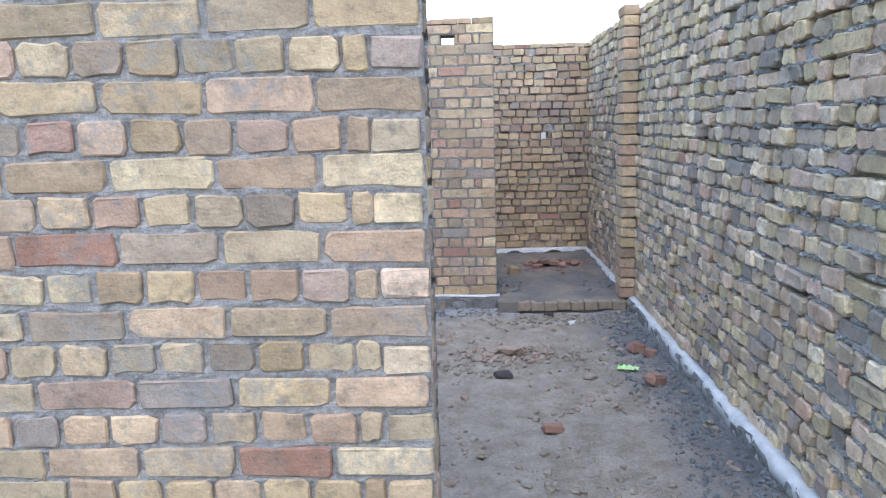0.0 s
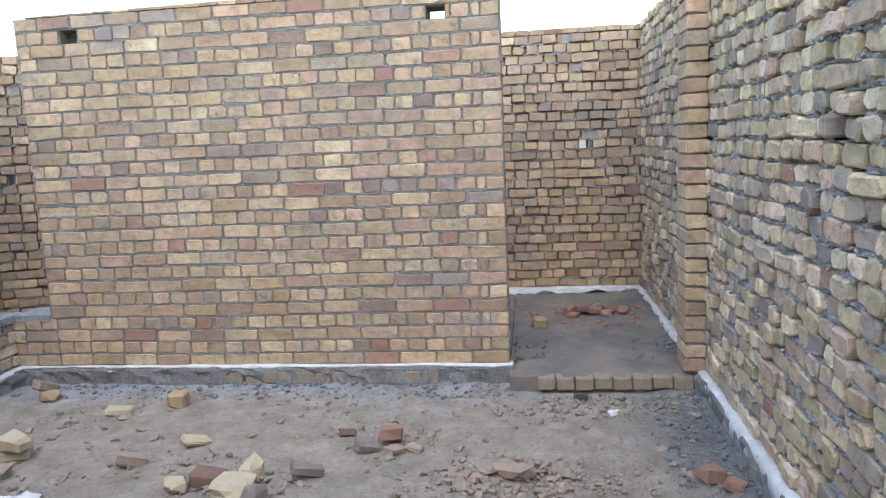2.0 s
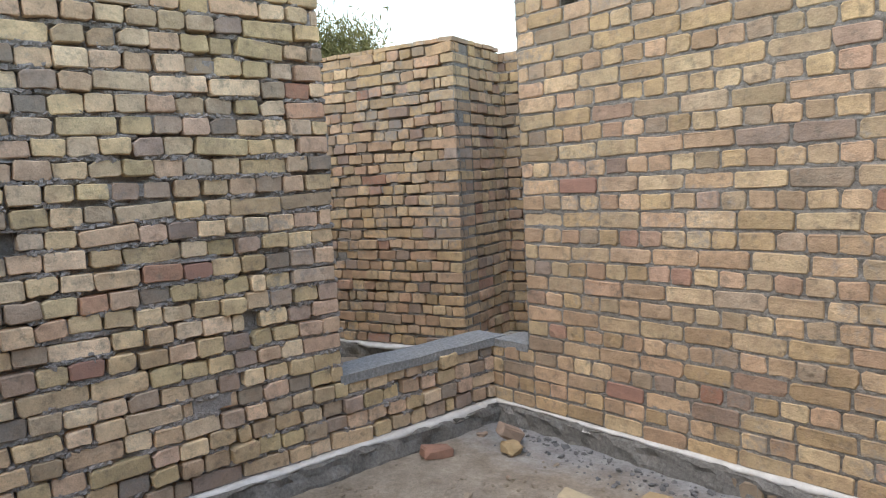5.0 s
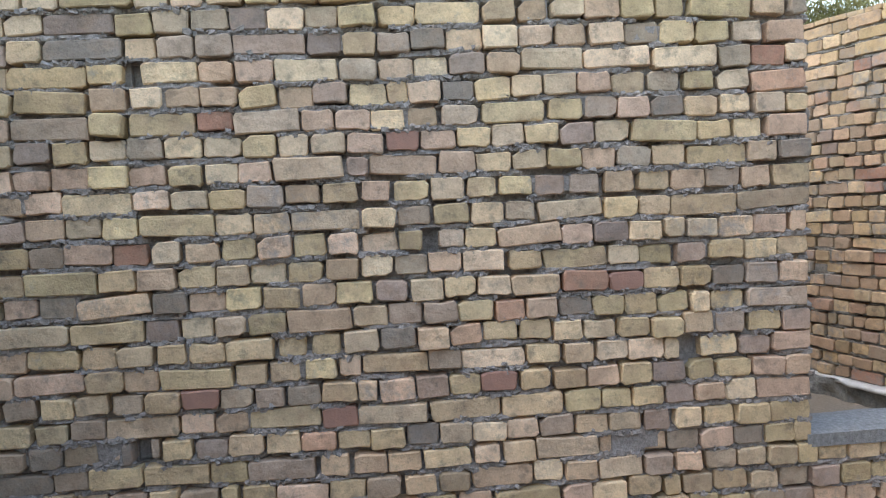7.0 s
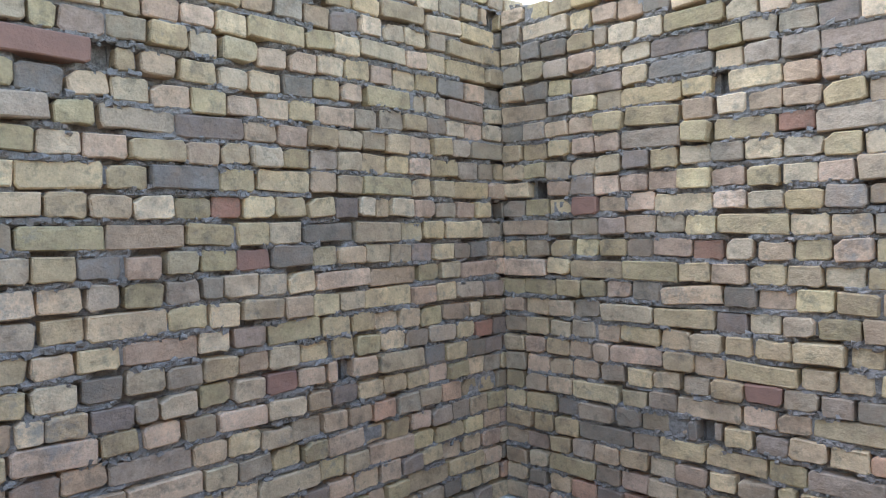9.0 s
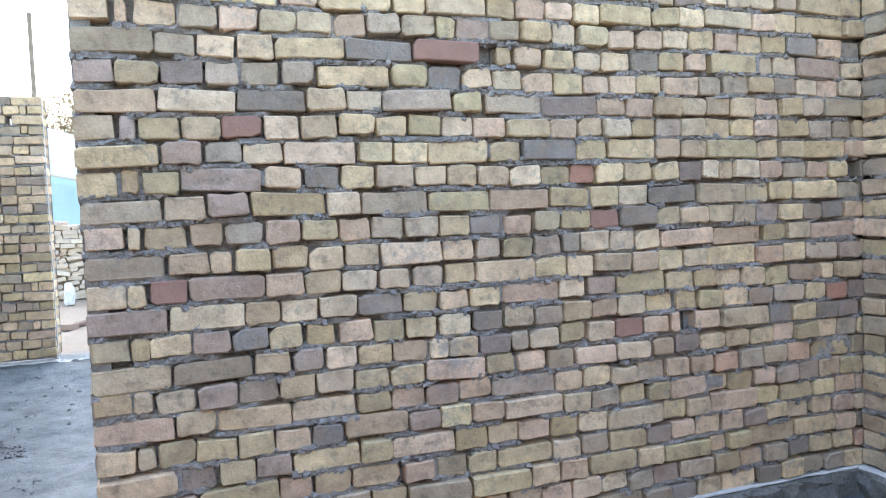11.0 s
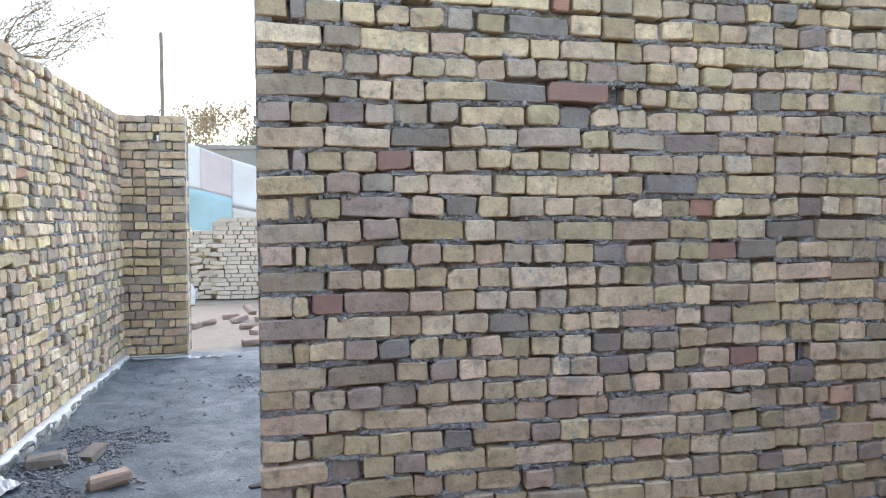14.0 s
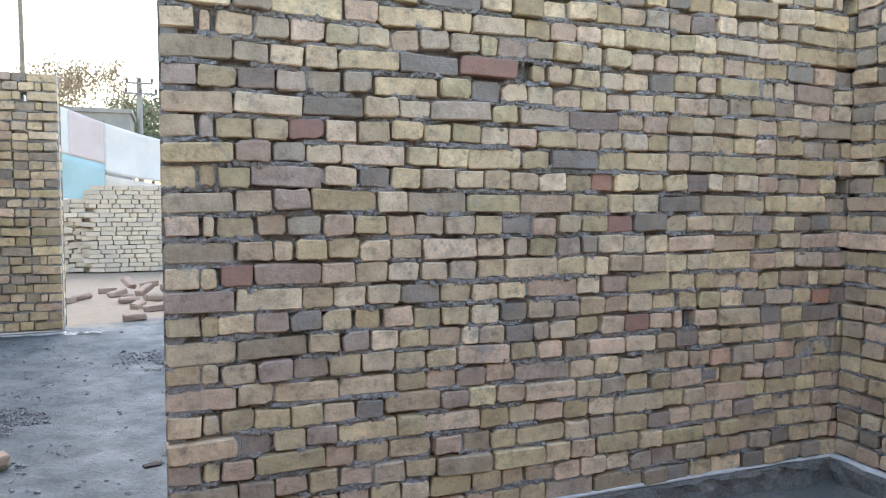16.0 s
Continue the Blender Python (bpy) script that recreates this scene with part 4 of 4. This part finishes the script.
# ---- the yard ----
bm = bmesh.new()
bmesh.ops.create_cone(bm, segments=8, radius1=0.003, radius2=0.003, depth=2.3, cap_ends=True, matrix=Matrix.Translation((0, 0, 1.15)))
cord = new("cord", mesh_from("cord", [], [], PLASTIC))
bm.to_mesh(cord.data)
bm.free()
cord.location = (-0.572, Y_GATE + 0.012, ground_height(-0.572, Y_GATE + 0.012))
tagged(cord, "thin white builder's line hanging at the wall end", "cord")
wrapper(-0.72, Y_GATE + 0.02, 0.30, 0.05, PLASTIC, "plastic_sheet", "torn white plastic strip trodden into the yard", -3, 7, "plastic sheet", 0.02)
loose_brick(-0.20, -1.76, (0.20, 0.105, 0.07), DULL, "grey cement-stained brick beside the long wall", 12, 6)
loose_brick(-0.40, -1.90, (0.16, 0.10, 0.06), DULL, "grey broken brick in mortar spill", 70, 16)
loose_brick(-0.60, -1.40, (0.21, 0.105, 0.065), PINK, "dusty pink brick lying on the yard floor", 24, 4)
loose_brick(-1.34, -1.27, (0.09, 0.05, 0.02), DARK, "small dark shard on the yard floor", 20)
DUST_BRICK = one_tone("dust_covered_clay", (0.34, 0.245, 0.19), (0.25, 0.185, 0.15))
for x, y, turn, tilt, up in ((-1.13, -5.2, 5, 0, 0), (-1.30, -5.75, 12, 6, 0), (-1.13, -6.0, 70, 4, 0), (-1.28, -6.3, 30, -10, 0.03), (-1.02, -6.5, 10, 0, 0), (-1.18, -6.62, 55, 20, 0.06),
                             (-1.42, -6.6, 80, -18, 0.08), (-0.86, -7.2, 35, 12, 0.0), (-0.98, -7.4, 120, 25, 0.08), (-1.22, -7.3, 15, 8, 0.09), (-0.72, -7.6, 8, 0, 0), (-1.5, -7.2, 40, 14, 0.05),
                             (-0.50, -6.9, 20, 5, 0), (-0.36, -6.7, 65, -6, 0), (-1.62, -6.2, 25, 8, 0), (-1.7, -5.6, 100, 0, 0)):
    loose_brick(x, y, (0.22, 0.105, 0.072), DUST_BRICK, "dusty reddish brick dropped in a loose pile", turn, tilt, up, group="loose pile of bricks by the yard")
clod(0.10, -9.9, (0.20, 0.18, 0.42), PLASTIC, "white plastic sack standing beyond the yard", 0, "sack", "sack", 0.05)


def brick_stack(x0, x1, y, heights, seed, label):
    """Dry-stacked bricks: a neat face that slumps where it has been pulled down."""
    r = random.Random(seed)
    ob = new("brick_stack")
    ob.location = ((x0 + x1) / 2, y, 0)
    verts, faces, base, pieces = [], [], 0, 0
    for layer in range(3):
        for c in range(24):
            u = x0 + r.uniform(0, 0.2)
            while u < x1:
                long = r.random() < 0.75
                w = 0.225 if long else 0.11
                h = heights(u)
                z = 0.075 * (c + 0.5)
                if z < h + r.uniform(-0.04, 0.04):
                    mess = max(0.0, min(1.0, (u + 0.55) * 1.2)) * (1 if z < 0.95 else 0.4)
                    v, f = SHAPES["fair", "stretcher" if long else "header"][r.randrange(14)]
                    m = pose(u + w / 2 - (x0 + x1) / 2, -layer * 0.115 + r.gauss(0, 0.008) + mess * r.uniform(-0.05, 0.07), z + 0.02 * mess * r.gauss(0, 1), r.gauss(0, 1) + mess * r.gauss(0, 9), r.gauss(0, 0.7) + mess * r.gauss(0, 14), r.gauss(0, 1.5) + mess * r.gauss(0, 12))
                    if layer == 0 and pieces < 295:
                        pieces += 1
                        put_part("brick", brick_mesh("fair", "stretcher" if long else "header", r.randrange(14), BRICK_PALE), ob, m @ pose(0, 0, 0, 0, 0, 180))
                        u += w + r.uniform(0.004, 0.012)
                        continue
                    a = np.array(m)
                    verts.append(np.array(v) @ a[:3, :3].T + a[:3, 3])
                    faces += [tuple(i + base for i in q) for q in f]
                    base += len(v)
                u += w + r.uniform(0.004, 0.012)
    put_part("stacked_brick", mesh_from("stacked_brick", np.concatenate(verts), faces, BRICK_PALE), ob, kind="stuff")
    return tagged(ob, label, "brick stack")


brick_stack(-3.6, -0.36, -10.6, lambda u: 1.42, 61, "tall pale stack of dry-laid bricks on sand")
brick_stack(-0.36, 1.6, -10.75, lambda u: 1.22 + 0.05 * math.sin(u * 7), 62, "lower slumped stack of dusty bricks on sand")

CLOTH = {"white": plain("white_tent_cloth", (0.74, 0.73, 0.71), (0.60, 0.59, 0.58), 0.9, 1.5, 6, 0.5), "blue": plain("turquoise_tent_cloth", (0.34, 0.50, 0.52), (0.42, 0.57, 0.59), 0.9, 2, 6, 0.5),
         "beige": plain("beige_tent_cloth", (0.66, 0.58, 0.50), (0.56, 0.49, 0.43), 0.9, 2, 6, 0.5), "rose": plain("faded_rose_cloth", (0.66, 0.57, 0.56), (0.58, 0.49, 0.48), 0.9, 2, 6, 0.5)}


def tent_side(y):
    """A wall of cloth panels hung from a sloping rope."""
    ob = new("tent")
    ob.location = (0, y, 0)

    def ridge(x):
        return 2.78 + 0.30 * x + 0.03 * math.sin(x * 2.2)
    for x0, x1, top, bottom, kind in ((-4.5, -1.95, 1.0, 0.56, "white"), (-1.95, -0.36, 1.0, 0.64, "white"), (-0.36, 0.25, 1.0, 0.70, "rose"), (0.25, 2.6, 1.0, 0.70, "white"),
                                      (-4.5, -0.36, 0.62, 0.02, "beige"), (-0.36, 2.6, 0.70, 0.02, "blue")):
        n, m = max(8, int((x1 - x0) / 0.05)), 14
        verts = []
        for j in range(m + 1):
            for i in range(n + 1):
                x = x0 + (x1 - x0) * i / n
                z = ridge(x) * (bottom + (top - bottom) * j / m)
                verts.append((x, 0.05 * math.sin(x * 7 + 2 * noise.noise((x, z, 0))) + 0.06 * noise.noise((x * 1.4, z * 1.2, 5)) + (0.006 if bottom > 0.3 else 0), z))
        faces = [(j * (n + 1) + i, j * (n + 1) + i + 1, (j + 1) * (n + 1) + i + 1, (j + 1) * (n + 1) + i) for j in range(m) for i in range(n)]
        o = put_part("cloth_panel", mesh_from("cloth_panel", verts, faces, CLOTH[kind], True), ob, None, {"white": "white cloth", "blue": "turquoise cloth", "beige": "beige cloth", "rose": "faded rose cloth"}[kind])
        o.modifiers.new("thickness", "SOLIDIFY").thickness = 0.004
    for x in (-4.4, -1.95, -0.36, 2.4):
        bm = bmesh.new()
        bmesh.ops.create_cone(bm, segments=10, radius1=0.03, radius2=0.025, depth=ridge(x) + 0.05, cap_ends=True)
        bmesh.ops.translate(bm, verts=bm.verts, vec=(x, -0.12, (ridge(x) + 0.05) / 2))
        part("tent_pole", bm, WOOD, ob)
    return tagged(ob, "patched tent wall of white and turquoise cloth", "tent")


WOOD = plain("weathered_wood", (0.20, 0.16, 0.12), (0.30, 0.25, 0.20), 0.9, 10, 60, 0.6)
CONCRETE_POLE = plain("pale_pole_concrete", (0.36, 0.34, 0.32), (0.28, 0.27, 0.26), 0.9, 3, 30, 0.4)
BARK = plain("grey_brown_bark", (0.16, 0.12, 0.09), (0.26, 0.20, 0.15), 0.95, 8, 40, 0.9)
LEAF_OLIVE = plain("olive_leaf", (0.16, 0.17, 0.07), (0.24, 0.23, 0.11), 0.75, 2, 20, 0.1)
LEAF_DRY = plain("dry_brown_leaf", (0.30, 0.22, 0.14), (0.38, 0.29, 0.19), 0.85, 2, 20, 0.1)
LEAF_GREEN = plain("dusty_green_leaf", (0.17, 0.19, 0.12), (0.25, 0.26, 0.17), 0.8, 2, 20, 0.1)
STEEL = plain("dark_galvanised_steel", (0.18, 0.18, 0.18), (0.26, 0.26, 0.26), 0.5, 6, 40, 0.2, 0.8)
GLAZE = plain("brown_glazed_porcelain", (0.12, 0.08, 0.06), (0.18, 0.13, 0.10), 0.3, 6, 40, 0.1)
PLASTER = plain("grey_weathered_plaster", (0.34, 0.32, 0.29), (0.26, 0.25, 0.23), 0.95, 2, 20, 0.4)
tent_side(-13.0)


def tube(bm, a, b, r0, r1, n=6):
    """A tapered limb from a to b."""
    a, b = Vector(a), Vector(b)
    q = (b - a).to_track_quat("Z", "Y")
    ring = [[bm.verts.new(p + q @ Vector((r * math.cos(k * 6.2832 / n), r * math.sin(k * 6.2832 / n), 0))) for k in range(n)] for p, r in ((a, r0), (b, r1))]
    for k in range(n):
        bm.faces.new((ring[0][k], ring[0][(k + 1) % n], ring[1][(k + 1) % n], ring[1][k]))
    bm.faces.new(ring[0][::-1])
    bm.faces.new(ring[1])


def grow(bm, tips, r, at, way, length, radius, depth, bend=0.35, droop=0.0, split=(2, 3)):
    """Limbs that fork into twigs; tips collects where leaves hang."""
    steps = 3
    for _ in range(steps):
        way = (way + Vector((r.gauss(0, bend), r.gauss(0, bend), r.gauss(0, bend) * 0.7 - droop)) * 0.35).normalized()
        nxt = at + way * (length / steps)
        tube(bm, at, nxt, radius, radius * 0.86, 6 if radius > 0.02 else 4)
        at, radius = nxt, radius * 0.86
        if depth <= 1:
            tips.append((at.copy(), way.copy()))
    if depth:
        for _ in range(r.choice(split)):
            side = Vector((r.gauss(0, 1), r.gauss(0, 1), r.gauss(0.15, 0.7))).normalized()
            grow(bm, tips, r, at, (way + side * 0.75).normalized(), length * r.uniform(0.62, 0.85), radius * 0.66, depth - 1, bend, droop, split)


def leaves(tips, r, per, spread, size, mat, thin=1.0):
    """Many small leaves about the twig ends, in one mesh."""
    verts, faces = [], []
    for p, way in tips:
        for _ in range(per):
            c = p + Vector((r.gauss(0, spread), r.gauss(0, spread), r.gauss(0, spread)))
            m = pose(0, 0, 0, r.uniform(0, 360), r.uniform(0, 360), r.uniform(0, 360)).to_3x3()
            s = size * r.uniform(0.6, 1.3)
            b = len(verts)
            verts += [c + m @ Vector(v) * s for v in ((-1, 0, 0), (0, 0.38 * thin, 0.1), (1, 0, 0), (0, -0.38 * thin, 0.1))]
            faces.append((b, b + 1, b + 2, b + 3))
    return mesh_from("crown", verts, faces, mat)


def tree(x, y, height, seed, leaf, label, per, spread, size, depth=4, bend=0.35, droop=0.0, lean=(0, 0, 1), thin=1.0, trunk=0.3, radius=None):
    r = random.Random(seed)
    ob = new("tree")
    ob.location = (x, y, -0.05)
    bm, tips = bmesh.new(), []
    grow(bm, tips, r, Vector((0, 0, 0)), Vector(lean).normalized(), height * trunk, radius or height * 0.02, depth, bend, droop)
    part("trunk", bm, BARK, ob)
    put_part("crown", leaves(tips, r, per, spread, size, leaf, thin), ob)
    return tagged(ob, label, "tree")


tree(2.3, -40, 10.0, 71, LEAF_DRY, "half-bare brown tree beyond the tents", 16, 0.30, 0.11, 5, 0.4)
for i, (x, y, h) in enumerate(((-0.4, -36, 6.6), (-1.6, -37, 7.0), (-2.8, -36, 6.4), (0.9, -38, 7.4), (-4.2, -38, 7.4), (3.4, -38, 6.6))):
    tree(x, y, h, 80 + i, LEAF_GREEN, "dusty green tree in the far hedge", 16, 0.34, 0.13, 4, 0.5)
tree(-18.9, 9.0, 6.6, 91, LEAF_OLIVE, "feathery olive tree behind the side room", 60, 0.30, 0.10, 5, 0.4, 0.1, thin=0.45)
r = random.Random(93)
bare = new("tree")
bare.location = (3.3, -7.4, -0.05)
bm, tips = bmesh.new(), []
tube(bm, (0, 0, 0), (-0.25, 0.05, 1.7), 0.15, 0.12, 10)
tube(bm, (-0.25, 0.05, 1.7), (-0.6, 0, 3.1), 0.12, 0.09, 10)
for k in range(20):
    reach = r.uniform(1.6, 3.15)
    at, goal = Vector((-0.6, 0, 3.1)), Vector((-reach, r.uniform(-0.5, 0.6), 3.2 + 0.42 * (reach - 1.5) + 1.0 * r.random() ** 1.4))
    thick = r.uniform(0.011, 0.021)
    for n in range(9):
        step_to = (goal - at) / (9 - n) + Vector((r.gauss(0, 0.045), r.gauss(0, 0.045), r.gauss(0, 0.05)))
        tube(bm, at, at + step_to, thick, thick * 0.84, 5)
        at, thick = at + step_to, thick * 0.84
        if n > 2:
            for _ in range(2):
                grow(bm, tips, r, at, (step_to.normalized() + Vector((r.gauss(0, 0.6), r.gauss(0, 0.6), r.gauss(0, 0.6)))).normalized(), r.uniform(0.14, 0.26), max(thick * 0.5, 0.0035), 2, 0.4, 0.03)
part("trunk", bm, BARK, bare)
put_part("crown", leaves(tips, r, 2, 0.05, 0.014, LEAF_DRY), bare)
tagged(bare, "bare spreading tree with a few dry leaves", "tree")


def pole(x, y, height, radius, mat, name, label, category):
    bm = bmesh.new()
    tube(bm, (0, 0, -0.1), (0.01, 0, height), radius, radius * 0.8, 12)
    ob = new(name)
    ob.location = (x, y, 0)
    part("shaft", bm, mat, ob)
    return tagged(ob, label, category)


pole(1.6, -17.0, 6.15, 0.06, WOOD, "post", "thin weathered wooden post behind the wall end", "post")
utility = pole(-0.56, -30.0, 5.95, 0.13, CONCRETE_POLE, "utility_pole", "concrete utility pole with two steel crossarms", "utility pole")
for z, w, off in ((5.72, 1.05, 0.0), (5.30, 1.25, -0.05)):
    bm = bmesh.new()
    box_into(bm, -w / 2 + off, w / 2 + off, 0.13, 0.22, z - 0.04, z + 0.04)
    arm = part("crossarm", bm, STEEL, utility)
    for k in (-0.46, 0.0, 0.44):
        bm = bmesh.new()
        for q, rad in ((0.06, 0.05), (0.12, 0.075), (0.19, 0.05)):
            bmesh.ops.create_cone(bm, segments=10, radius1=rad, radius2=rad * 0.7, depth=0.07, cap_ends=True, matrix=Matrix.Translation((k * w + off, 0.175, z + q)))
        part("insulator", bm, GLAZE, arm)


def far_house(x0, x1, y, height):
    """A low plastered house beyond the tents: walls, a parapet and a door opening."""
    ob = new("house")
    ob.location = ((x0 + x1) / 2, y, 0)
    w = (x1 - x0) / 2
    bm = bmesh.new()
    box_into(bm, -w, w, -4, 0, -0.1, height)
    part("wall", bm, PLASTER, ob)
    bm = bmesh.new()
    box_into(bm, -w - 0.08, w + 0.08, -4.08, 0.08, height, height + 0.16)
    part("roof", bm, PLASTER, ob)
    for k in (-0.5, 0.35):
        bm = bmesh.new()
        box_into(bm, k * w - 0.4, k * w + 0.4, 0.0, 0.03, 2.0, 3.1)
        part("window", bm, STEEL, ob)
    return tagged(ob, "low grey plastered house beyond the tents", "house")


far_house(-0.3, 6.5, -27.0, 4.2)
